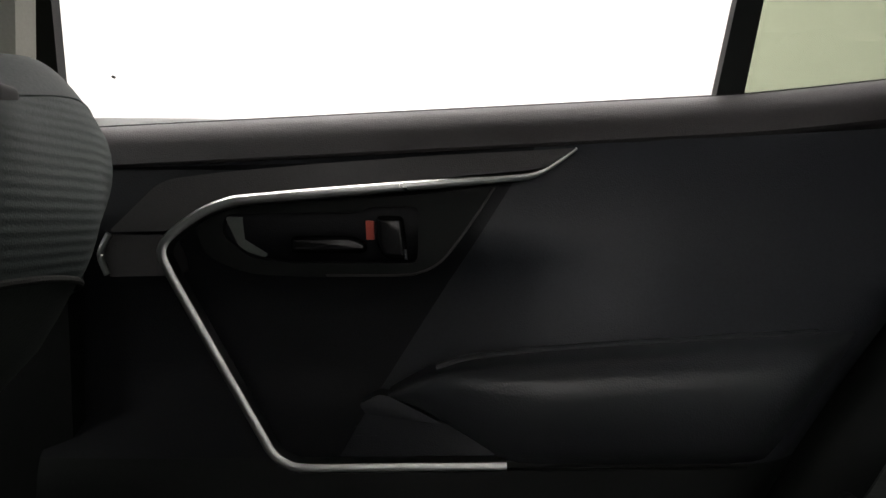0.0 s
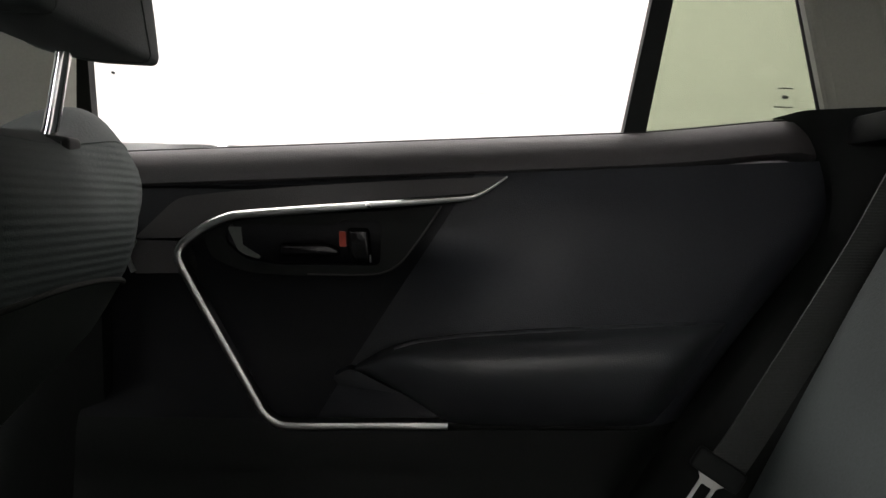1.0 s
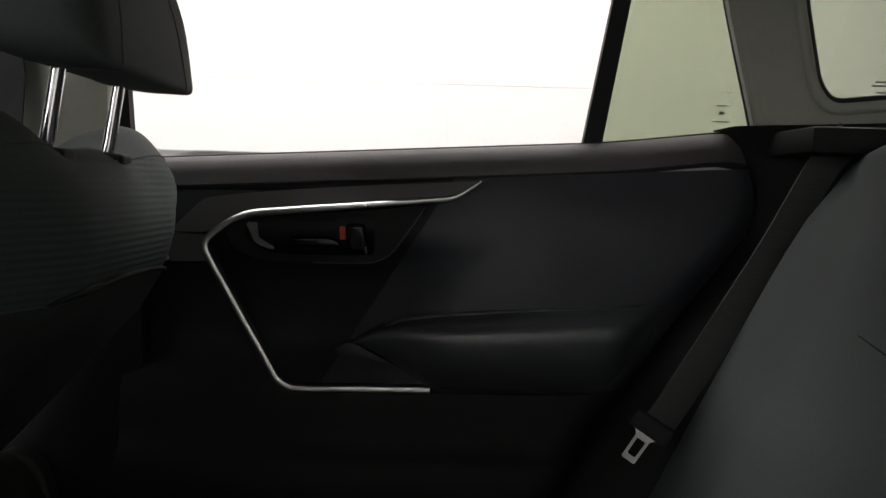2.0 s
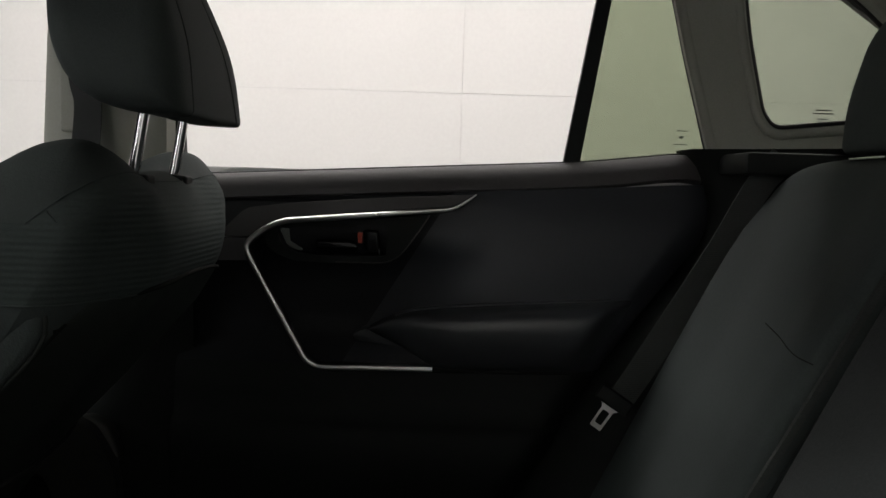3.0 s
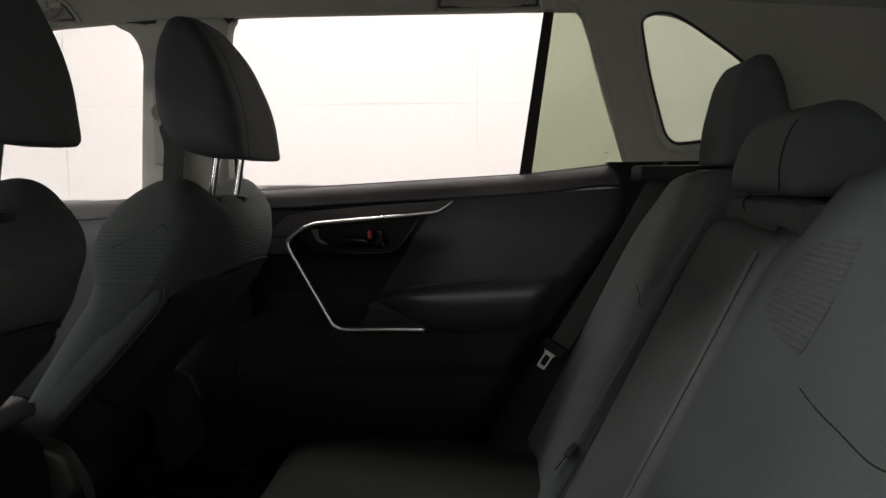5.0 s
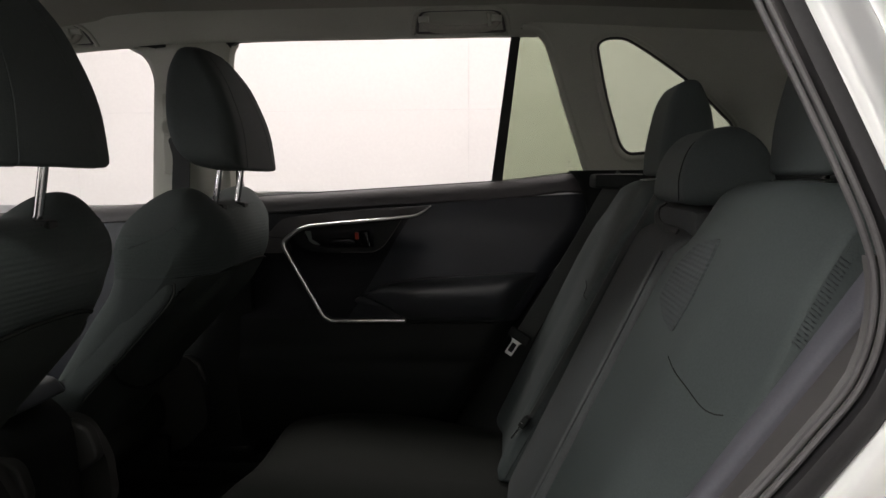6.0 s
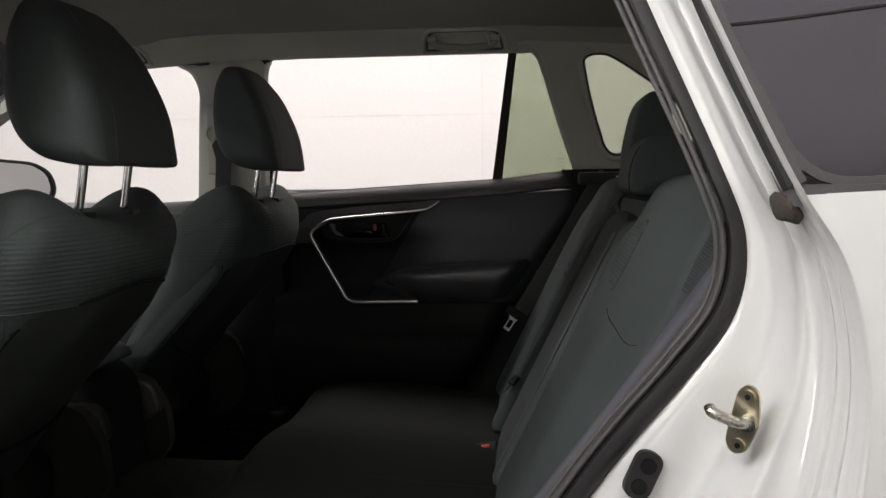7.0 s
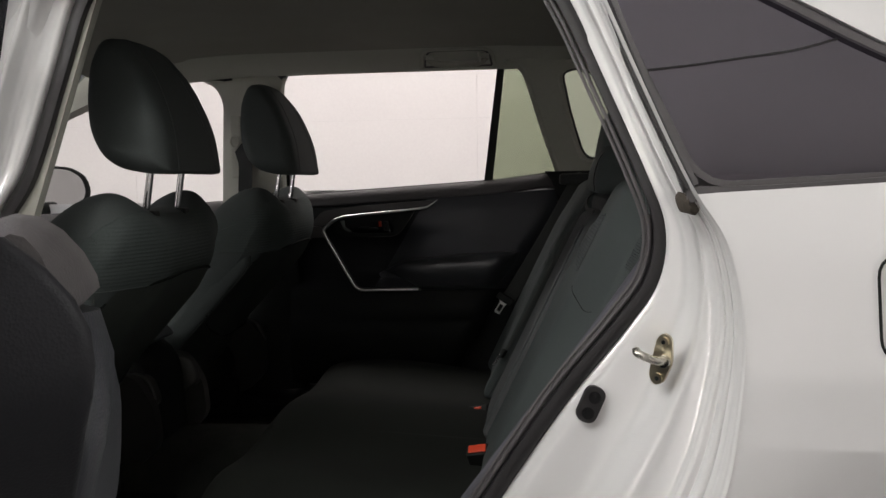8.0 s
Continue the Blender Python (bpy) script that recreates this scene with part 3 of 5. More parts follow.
    if s > 0:
        part("pane_seal", tube(smooth_line([at(x + 0.004, ty(z) + 0.019, z) for x, z in ((0.68, 1.534), (0.722, 1.525), (0.748, 1.492), (0.771, 1.424), (0.803, 1.323), (0.862, 1.152))], 6), 0.0075, 10, (0, 1, 0)), RUBBER, car, "thin black seal along the fixed pane")
    part("cargo_window_seal", sweep([at(x, ty(z) + 0.004, z) for x, z in hole], disc(0.0048, 8), (0, 1, 0), closed=True), RUBBER, car, "thin black window seal")
    # the dark lower trim beside the rear seat
    at = lambda x, y, z: (x, s * y, z)
    if s > 0:
        rows = []
        for dx, y in ((-0.105, 0.80), (-0.105, 0.712), (-0.092, 0.697), (-0.055, 0.672), (0.0, 0.640), (0.05, 0.60), (0.10, 0.55)):
            pts = sorted([(x + dx, z) for x, z in IN_LINE if x > 0.6 and z < 1.14], key=lambda p: -p[1])
            rows.append([at(x, y, z) for x, z in [(0.925 + dx, 1.165), (0.935 + dx, 1.150), *pts]])
        back = [[(p[0] + 0.02, p[1], p[2]) for p in row] for row in rows]
        part("rear_quarter_trim", loft([a + b[::-1] for a, b in zip(rows, back)]), HARD, car, "black plastic rear quarter trim")
    else:
        # one flat strip between the seal and the straight edge along the seat, then the smooth side bolster
        seal_x = sorted([(z, x) for x, z in inset(0.020) if x > 0.55 and 0.44 < z < 1.3])
        trim_rows, pad_rows = [], []
        for z in np.linspace(0.47, 1.085, 26):
            xs = lerp_table(seal_x, z)
            xl = 0.848 + 0.735 * (z - 0.849)
            trim_rows.append([at(x, y, z) for x, y in ((xl + 0.040, 0.650), (xl + 0.012, 0.641), (xl + 0.004, 0.643), (xl + 0.003, 0.650), (0.5 * (xl + xs) - 0.002, 0.684), (xs - 0.003, 0.712), (xs + 0.004, 0.719), (xs + 0.030, 0.700))])
            xa = 0.846 + 0.64 * (z - 0.824)
            xb = xl - 0.003
            pad_rows.append([at(x, y, z) for x, y in ((xa + 0.06, 0.555), (xa + 0.004, 0.557), (xa - 0.001, 0.566), (0.5 * (xa + xb) - 0.004, 0.598), (xb - 0.003, 0.620), (xb + 0.001, 0.628), (xb + 0.008, 0.631), (xb + 0.06, 0.631))])
        part("rear_quarter_trim", loft(trim_rows), QUARTER, car, "grey plastic rear quarter trim", angle=50)
        part("side_bolster", loft(pad_rows), PAD, car, "smooth grey side bolster beside the rear seat", angle=50)
    ledge = block(0.865 + back_shift * 1.9, min(s * 0.56, s * 0.74), 1.120, 1.70, max(s * 0.56, s * 0.74), 1.156, 0.008)
    part("rear_shelf_trim", ledge, HARD, car, "black plastic ledge below the cargo window")
    part("cargo_side", block(1.0, min(s * 0.62, s * 0.69), 0.40, 1.74, max(s * 0.62, s * 0.69), 1.14, 0.01), HARD, car)
    # roof rail trim between the windows and the headliner
    rows = []
    for x in np.linspace(-0.72, 1.62, 22):
        dz = -0.07 * max(0, -0.22 - x) - 0.05 * max(0, x - 0.7)
        rows.append([at(x, y, z + dz) for y, z in ((0.585, 1.572), (0.615, 1.564), (0.645, 1.548), (0.668, 1.530), (0.680, 1.517), (0.690, 1.512), (0.715, 1.514), (0.72, 1.585), (0.60, 1.60))])
    part("roof_rail_trim", loft(rows), TRIM, car, "greige roof rail trim")
    # roof side, painted
    rows = []
    for x in np.linspace(-0.75, 1.95, 12):
        dz = -0.06 * max(0, -0.3 - x) - 0.06 * max(0, x - 0.7)
        rows.append([at(x, y, z + dz) for y, z in ((0.775, 1.545), (0.77, 1.58), (0.735, 1.625), (0.66, 1.655), (0.56, 1.665), (0.56, 1.65), (0.70, 1.60))])
    part("roof_side", loft(rows), PAINT, car)
    # front pillar with the front window's sloping edge
    pil = [(-0.60, 1.52), (-0.60, 1.485), (-0.795, 1.425), (-0.906, 1.383), (-1.007, 1.336), (-1.30, 1.17), (-1.42, 1.07), (-1.56, 1.07), (-1.30, 1.26), (-1.0, 1.43), (-0.75, 1.54)]
    part("front_pillar_trim", cut_panel(pil, lambda u, v, d: at(u, 0.70 - 0.19 * (v - 1.2) + d, v), 0.07), TRIM, car, "greige front pillar trim")


for side in (1, -1):
    body_side(side)

# roof, headliner, floor and the ends of the cabin
rows = []
for x in np.linspace(-0.78, 1.95, 14):
    dz = -0.10 * max(0, -0.25 - x) - 0.06 * max(0, x - 0.7)
    top = [(x, y, 1.69 - 0.065 * (y / 0.56) ** 2 * 0.5 + dz) for y in np.linspace(-0.57, 0.57, 11)]
    rows.append(top + [(p[0], p[1], p[2] - 0.02) for p in top[::-1]])
part("roof_panel", loft(rows), PAINT, car)
rows = []
for x in np.linspace(-0.74, 1.64, 26):
    dz = -0.14 * max(0, -0.30 - x) - 0.05 * max(0, x - 0.7)
    low = [(x, y, 1.600 - 0.030 * abs(y / 0.6) ** 2.5 + dz) for y in np.linspace(-0.60, 0.60, 17)]
    rows.append(low + [(p[0], p[1], p[2] + 0.02) for p in low[::-1]])
part("headliner", loft(rows), LINER, car, "greige felt headliner")
part("floor_pan", block(-1.5, -0.62, 0.27, 0.75, 0.62, 0.33, 0.01), CARPET, car, "black carpet floor")
rows = []
for x in np.linspace(-1.4, 0.3, 8):
    rows.append([(x, y, z) for y, z in ((-0.20, 0.325), (-0.15, 0.43), (-0.10, 0.46), (0.10, 0.46), (0.15, 0.43), (0.20, 0.325))])
part("floor_tunnel", loft(rows), CARPET, car)
part("cargo_floor", block(0.95, -0.66, 0.55, 1.85, 0.66, 0.60, 0.01), CARPET, car)
gate = cut_panel([(-0.74, 0.35), (0.74, 0.35), (0.76, 1.12), (0.62, 1.62), (-0.62, 1.62), (-0.76, 1.12)], lambda u, v, d: (1.74 + d - 0.25 * max(0, v - 1.1), u, v), 0.05,
                 [rounded([(-0.61, 1.17), (0.61, 1.17), (0.53, 1.50), (-0.53, 1.50)], 0.06)])
part("tailgate", gate, HARD, car, "black inner tailgate trim")
rear_glass = part("rear_window", cut_panel(rounded([(-0.62, 1.16), (0.62, 1.16), (0.54, 1.51), (-0.54, 1.51)], 0.06), lambda u, v, d: (1.765 + d - 0.25 * max(0, v - 1.1), u, v), 0.004), TINT, car)
rear_glass.visible_shadow = False
screen = part("windscreen", cut_panel(rounded([(-0.70, 1.08), (0.70, 1.08), (0.60, 1.545), (-0.60, 1.545)], 0.06), lambda u, v, d: (-0.72 - 1.35 * (1.55 - v) + d, u, v), 0.005), WINDSCREEN, car)
screen.visible_shadow = False
rows = []
for y in np.linspace(-0.70, 0.70, 9):
    rows.append([(x, y, z) for x, z in ((-1.62, 0.35), (-1.15, 0.45), (-1.02, 0.80), (-1.03, 0.95), (-1.10, 1.01), (-1.35, 1.05), (-1.62, 1.06))])
part("dashboard", loft(rows), SOFT, car, "black soft dashboard")
part("bulkhead", block(-1.70, -0.74, 0.30, -1.60, 0.74, 1.07, 0.01), HARD, car)

# wheels on which the car stands
for wx in (-1.36, 1.36):
    for wy in (-0.735, 0.735):
        turn_in = [(-0.105, 0.26), (-0.10, 0.325), (-0.06, 0.348), (0.06, 0.348), (0.10, 0.325), (0.105, 0.26), (0.08, 0.235), (-0.08, 0.235)]
        loops = [[(wx + r * math.cos(a), wy + d, 0.348 + r * math.sin(a)) for d, r in turn_in] for a in np.linspace(0, 2 * math.pi, 33)[:-1]]
        wheel = part("wheel", loft([*loops, loops[0]], caps=False), RUBBER, car, "black rubber tyre")
        hub = [[(wx + r * math.cos(a), wy + d, 0.348 + r * math.sin(a)) for a in np.linspace(0, 2 * math.pi, 25)[:-1]] for d, r in ((-0.08, 0.236), (-0.05, 0.21), (-0.05, 0.05), (0.05, 0.05), (0.05, 0.21), (0.08, 0.236))]
        part("rim", loft(hub), STEEL, wheel, "grey wheel rim")

# fuel flap on the left quarter panel, with its dark gap
flap = rounded([(1.222, 1.035), (1.36, 1.04), (1.36, 0.90), (1.232, 0.895)], 0.03)
part("fuel_flap_gap", sweep([(x, -0.8945, z) for x, z in flap], disc(0.0022, 6), (0, 1, 0), closed=True), HARD, car, "dark gap round the fuel flap")

# door striker on the left rear jamb
striker = thing("door_striker", (0.952, -0.800, 0.875), "yellow zinc plated door striker with two bolts", "striker")
plate = rounded([(-0.004, 0.042), (0.010, 0.036), (0.017, 0.0), (0.008, -0.036), (-0.006, -0.042), (-0.016, -0.03), (-0.013, 0.03)], 0.008)
sm = pose(0.962, -0.800, 0.872, 0, 0, -36) @ pose(0, 0, 0, 0, 10, 0)
part("plate", turned(cut_panel(plate, lambda u, v, d: (u, d, v), -0.006), sm), ZINC, striker)
part("loop", turned(tube(smooth_line([(0.006, -0.004, 0.0), (0.003, -0.020, 0.001), (-0.006, -0.028, 0.003), (-0.016, -0.032, 0.005), (-0.026, -0.034, 0.007), (-0.031, -0.030, 0.010)], 5), 0.0062, 12), sm), WORN, striker, "dull worn steel loop")
part("loop_foot", turned(tube([(0.006, -0.005, 0.0), (0.006, -0.013, 0.0)], 0.0095, 14), sm), WORN, striker)
for dz in (0.028, -0.029):
    bolt = part("bolt", turned(tube([(0.0, -0.004, dz), (0.0, -0.0095, dz)], 0.0075, 14), sm), ZINC, striker)
    part("socket", turned(tube([(0.0, -0.0095, dz), (0.0, -0.0102, dz)], 0.0035, 6), sm), HARD, bolt)

# rubber plug below it
plug = thing("jamb_plug", (0.857, -0.745, 0.790), "black oval rubber plug with two round dimples", "plug")
pm = pose(0.858, -0.748, 0.787, 0, 0, 8) @ pose(0, 0, 0, 0, 24, 0)
oval = rounded([(-0.017, -0.03), (0.017, -0.03), (0.017, 0.03), (-0.017, 0.03)], 0.016, 6)
part("rim", turned(cut_panel(oval, lambda u, v, d: (u, d, v), -0.009), pm), RUBBER, plug)
for dz in (0.013, -0.014):
    part("dimple", turned(tube([(0, -0.009, dz), (0, -0.0125, dz)], 0.0095, 16), pm), GLOSSY, plug)


# ---- doors ----
def door_rear(z):
    return lerp_table([(0.42, 0.45), (0.578, 0.560), (0.683, 0.618), (0.88, 0.752), (0.977, 0.826), (1.03, 0.866), (1.071, 0.886), (1.12, 0.880), (1.16, 0.868)], z)


HINGE = (-0.10, 0.865, 0.35)
door = thing("rear_door", HINGE, "closed white rear door with black trim, silver strip and lowered window", "car door", "rear doors")

# main trim panel: padded, hollowed round the handle, with a map pocket below
rows = []
for z, y in ((0.42, 0.690), (0.50, 0.672), (0.60, 0.668), (0.645, 0.670), (0.658, 0.678), (0.664, 0.688), (0.70, 0.692), (0.745, 0.696), (0.762, 0.700), (0.80, 0.702), (0.85, 0.703),
             (0.90, 0.702), (0.94, 0.701), (0.96, 0.7015), (0.98, 0.702), (1.00, 0.7035), (1.02, 0.706), (1.035, 0.7085), (1.05, 0.712)):
    xr = door_rear(z) + 0.012
    row = []
    for k in range(61):
        x = -0.085 + (xr + 0.085) * (1 - (1 - k / 60) ** 1.5)
        hollow = 0.046 * (1 - step(0.245, 0.520, x - 0.35 * (z - 0.9))) * step(0.755, 0.80, z) * (1 - 0.75 * step(0.93, 0.99, z))
        row.append((x, y + hollow + 0.034 * max(0.0, (x - xr + 0.07) / 0.07) ** 2.2, z))
    rows.append(row)
xr = door_rear(1.10)
for up, y in ((0.5, 0.718), (1.0, 0.724)):
    row = []
    for k in range(61):
        x = -0.085 + (xr + 0.085) * (1 - (1 - k / 60) ** 1.5)
        row.append((x, y + 0.030 * max(0.0, (x - xr + 0.06) / 0.06) ** 2.2, 1.051 + (belt(x) - 0.046 - 1.051) * up))
    rows.append(row)
back = [[(p[0], 0.79, p[2]) for p in r] for r in rows]
bm = loft([a + b[::-1] for a, b in zip(rows, back)])
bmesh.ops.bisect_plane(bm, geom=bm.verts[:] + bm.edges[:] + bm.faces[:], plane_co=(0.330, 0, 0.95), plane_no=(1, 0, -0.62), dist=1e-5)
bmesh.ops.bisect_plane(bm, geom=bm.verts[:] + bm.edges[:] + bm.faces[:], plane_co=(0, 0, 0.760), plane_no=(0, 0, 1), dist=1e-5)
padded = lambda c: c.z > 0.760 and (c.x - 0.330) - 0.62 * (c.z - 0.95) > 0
# Beyond the slanted cut the panel's shade is put into a deeper black.
part("handle_hollow", piece_of(bm, lambda c: not padded(c) and c.z > 0.760), BLACK_AND_SHADE, door, "hollow round the handle, its shade put into a deeper black", angle=60)
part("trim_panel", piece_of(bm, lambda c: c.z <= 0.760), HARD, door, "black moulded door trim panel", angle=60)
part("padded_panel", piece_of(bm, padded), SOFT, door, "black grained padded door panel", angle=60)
bm.free()
# sill roll below the window
sill_x = np.linspace(-0.085, 0.872, 40)
prof = [(0.726, -0.047), (0.7205, -0.043), (0.7215, -0.036), (0.728, -0.022), (0.738, -0.009), (0.750, -0.001), (0.762, 0.001), (0.773, -0.002), (0.780, -0.05)]
fade = lambda x: max(0.0, (x - 0.80) / 0.072) ** 2.2
part("window_sill", loft([[(x, y + 0.5 * fade(x) * (0.776 - y), belt(x) + dz + 0.012 * step(0.60, 0.9, x) - 0.016 * fade(x)) for y, dz in prof] for x in sill_x]), SILL, door, "grey-brown soft window sill roll")
part("sill_seal", loft([[(x, y, belt(x) + dz + 0.012 * step(0.60, 0.9, x)) for y, dz in ((0.768, -0.03), (0.768, 0.003), (0.774, 0.004), (0.778, -0.03))] for x in sill_x]), RUBBER, door)
# insert above the strip
ins = rounded([(-0.010, 0.987), (0.040, 1.038), (0.102, 1.0465), (0.190, 1.055), (0.301, 1.064), (0.446, 1.073), (0.412, 1.052), (0.134, 1.025), (0.095, 1.018), (0.050, 0.988)], [0.006, 0.015, 0.02, 0.02, 0.02, 0.001, 0.01, 0.02, 0.02, 0.01])
part("upper_insert", cut_panel(ins, lambda u, v, d: (u, 0.693 + 0.10 * (v - 1.02) + d, v), 0.04), SILL, door, "grey-brown moulded insert", angle=30)
# the satin strip
line = [(0.447, 1.073), (0.428, 1.059), (0.408, 1.048), (0.38, 1.0435), (0.26, 1.032), (0.134, 1.020), (0.108, 1.016), (0.084, 1.006), (0.060, 0.989), (0.049, 0.977), (0.0465, 0.965), (0.054, 0.948),
        (0.075, 0.910), (0.110, 0.848), (0.142, 0.792), (0.152, 0.775), (0.166, 0.7645), (0.188, 0.760), (0.28, 0.7615), (0.379, 0.763)]
path = smooth_line([(x, 0.680 + 0.022 * step(0.24, 0.42, x) * step(0.9, 1.0, z), z) for x, z in line], 4)
taper = [min(1.0, 0.25 + 3.2 * i / len(path)) if i < len(path) / 4 else 1.0 for i in range(len(path))]
part("silver_strip", sweep(path, [(-0.0052, 0.014), (-0.0052, -0.002), (-0.003, -0.0052), (0.001, -0.0058), (0.0045, -0.004), (0.0055, 0.0), (0.0055, 0.014)], (0, 1, 0), taper), SATIN, door, "satin silver trim strip")
cap = rounded([(-0.016, 0.985), (0.048, 0.984), (0.052, 0.965), (0.056, 0.945), (-0.012, 0.943), (-0.020, 0.965)], 0.006)
part("strip_cap", cut_panel(cap, lambda u, v, d: (u, 0.690 + 0.15 * max(0, -u) + d, v), 0.04), SILL, door, "grey strip end cap")
part("strip_tail", tube(smooth_line([(-0.010, 0.692, 0.985), (-0.019, 0.693, 0.965), (-0.012, 0.692, 0.945)], 4), 0.0035, 8), SATIN, door)
# bezel with its bowl and the pull handle
bez = rounded([(0.070, 0.995), (0.100, 1.009), (0.140, 1.015), (0.30, 1.027), (0.366, 1.036), (0.344, 1.000), (0.314, 0.958), (0.290, 0.946), (0.20, 0.943), (0.12, 0.946), (0.078, 0.965)], [0.01, 0.02, 0.02, 0.01, 0.004, 0.02, 0.02, 0.012, 0.02, 0.02, 0.02])
bowl = rounded([(0.096, 0.985), (0.100, 1.006), (0.232, 1.008), (0.242, 1.014), (0.292, 1.014), (0.290, 0.958), (0.165, 0.957), (0.125, 0.962)], 0.008)
bezel = part("handle_bezel", cut_panel(bez, lambda u, v, d: (u, 0.703 + d, v), 0.05, [bowl]), HARD, door, "black plastic handle bezel")
part("bowl", cut_panel(rounded([(0.092, 0.95), (0.30, 0.95), (0.30, 1.018), (0.092, 1.012)], 0.01), lambda u, v, d: (u, 0.738 + 0.06 * (0.985 - v) + d, v), 0.01), GLOSSY, bezel)
# The gleam at the bowl's end is painted as a pale plate.
part("bowl_end", cut_panel(rounded([(0.098, 1.003), (0.121, 1.002), (0.142, 0.975), (0.135, 0.961), (0.112, 0.970)], 0.004), lambda u, v, d: (u, 0.708 + 0.5 * (u - 0.10) + d, v), 0.006), BOWL_GLEAM, bezel, "pale grey plate painting the gleam at the bowl's end")
handle = part("door_handle", pillow(rounded([(0.165, 0.984), (0.225, 0.985), (0.240, 0.978), (0.240, 0.968), (0.165, 0.967)], 0.006), 0.700, 0.716, 0.005), GLOSSY, door, "black pull handle")
part("handle_end", pillow(rounded([(0.249, 1.005), (0.276, 1.005), (0.281, 0.962), (0.258, 0.962), (0.250, 0.976)], 0.006), 0.696, 0.718, 0.006), GLOSSY, handle)
part("handle_edge", tube([(0.2795, 0.6965, 0.962), (0.2790, 0.6965, 0.972)], 0.0015, 6), CHROME, handle)
part("lock_mark", cut_panel(rounded([(0.2385, 1.000), (0.2470, 0.9995), (0.2475, 0.981), (0.2395, 0.981)], 0.001), lambda u, v, d: (u, 0.703 + d, v), 0.012), RED, door, "red unlocked mark")
# A lighter grey cord paints the lit crease along the black bezel.
part("bezel_rim", tube(smooth_line([(0.366, 0.7020, 1.034), (0.349, 0.7020, 1.007), (0.325, 0.7020, 0.973), (0.311, 0.7020, 0.958), (0.293, 0.7020, 0.949), (0.269, 0.7020, 0.946), (0.20, 0.7020, 0.9455)], 5), 0.0013, 6), QUARTER, bezel)
# armrest
rows = []
for k in range(37):
    u = k / 36
    x = 0.262 + (0.772 - 0.262) * u
    top = lerp_table([(0.262, 0.828), (0.30, 0.850), (0.34, 0.863), (0.40, 0.871), (0.484, 0.878), (0.713, 0.894), (0.78, 0.897)], x)
    bot = lerp_table([(0.262, 0.826), (0.30, 0.812), (0.345, 0.786), (0.378, 0.766), (0.40, 0.763), (0.78, 0.765)], x)
    d = 0.054 * step(0.22, 0.42, x) * (1 - 0.5 * step(0.66, 0.78, x))
    h = top - bot
    row = []
    for k, g in ((-1.2, 0.0), (-0.2, 0.0), (0.0, 0.0), (0.28, 0.016), (0.53, 0.038), (0.72, 0.070), (0.83, 0.115), (0.90, 0.17), (0.94, 0.24), (0.95, 0.32), (0.935, 0.41), (0.89, 0.52), (0.80, 0.64), (0.68, 0.76), (0.49, 0.88), (0.30, 1.0), (-1.2, 1.0)):
        z = top - g * h
        end = door_rear(z)
        near_end = 1 - step(end - 0.09, end - 0.008, x)
        y = (0.701 - k * d * near_end if k > -1 else 0.730) + 0.036 * max(0.0, (x - end + 0.055) / 0.055) ** 2
        row.append((min(x, end + 0.004), min(y, 0.752), z))
    rows.append(row)
part("armrest", loft(rows), VINYL, door, "black grained vinyl armrest", angle=60)
# A raised cord, added so that a bright line runs along the armrest's crease.
part("armrest_seam", tube([(x, 0.7005, lerp_table([(0.30, 0.851), (0.34, 0.864), (0.40, 0.872), (0.484, 0.879), (0.76, 0.8975)], x)) for x in np.linspace(0.31, 0.69, 18)], 0.0034, 8), VINYL, door)
pocket = rounded([(0.232, 0.814), (0.252, 0.8245), (0.262, 0.8225), (0.300, 0.806), (0.318, 0.798), (0.24, 0.803)], 0.004)
part("pull_pocket", cut_panel(pocket, lambda u, v, d: (u, 0.712 - 0.3 * max(0, u - 0.27) + d, v), 0.03), SOFT, door, "dark edge of the pull pocket")
for z in (0.790, 0.781):
    part("pocket_rib", tube([(0.228, 0.718, z), (0.252, 0.718, z)], 0.0006, 6), SOFT, door)
part("pocket_line", tube([(0.19, 0.700, 0.752), (0.40, 0.695, 0.754), (0.62, 0.695, 0.757)], 0.002, 6), HARD, door)
# window frame, divider and fixed pane
div = [(0.606, 1.128), (0.636, 1.130), (0.684, 1.52), (0.660, 1.52)]
part("window_divider", cut_panel(div, lambda u, v, d: (u, glass_y(v) - 0.003 + d, v), 0.017), HARD, door, "black window divider bar")
frame_line = [(-0.113, 1.090), (-0.112, 1.30), (-0.110, 1.48), (-0.092, 1.518), (-0.02, 1.526), (0.35, 1.528), (0.69, 1.535), (0.752, 1.535), (0.796, 1.495), (0.820, 1.42), (0.852, 1.32), (0.912, 1.140)]
part("window_frame", sweep(smooth_line([(x, glass_y(z) + 0.018, z) for x, z in frame_line], 4), [(-0.010, -0.003), (0.012, -0.003), (0.012, 0.016), (-0.010, 0.016)], (0, 1, 0)), HARD, door, "black window frame")
fixed = rounded([(0.632, 1.135), (0.682, 1.535), (0.748, 1.530), (0.792, 1.488), (0.816, 1.415), (0.910, 1.128)], [0.001, 0.001, 0.02, 0.02, 0.05, 0.005])
fp = part("fixed_pane", cut_panel(fixed, lambda u, v, d: (u, glass_y(v) + d, v), 0.004), TINT, door, "green tinted fixed pane")
fp.visible_shadow = False
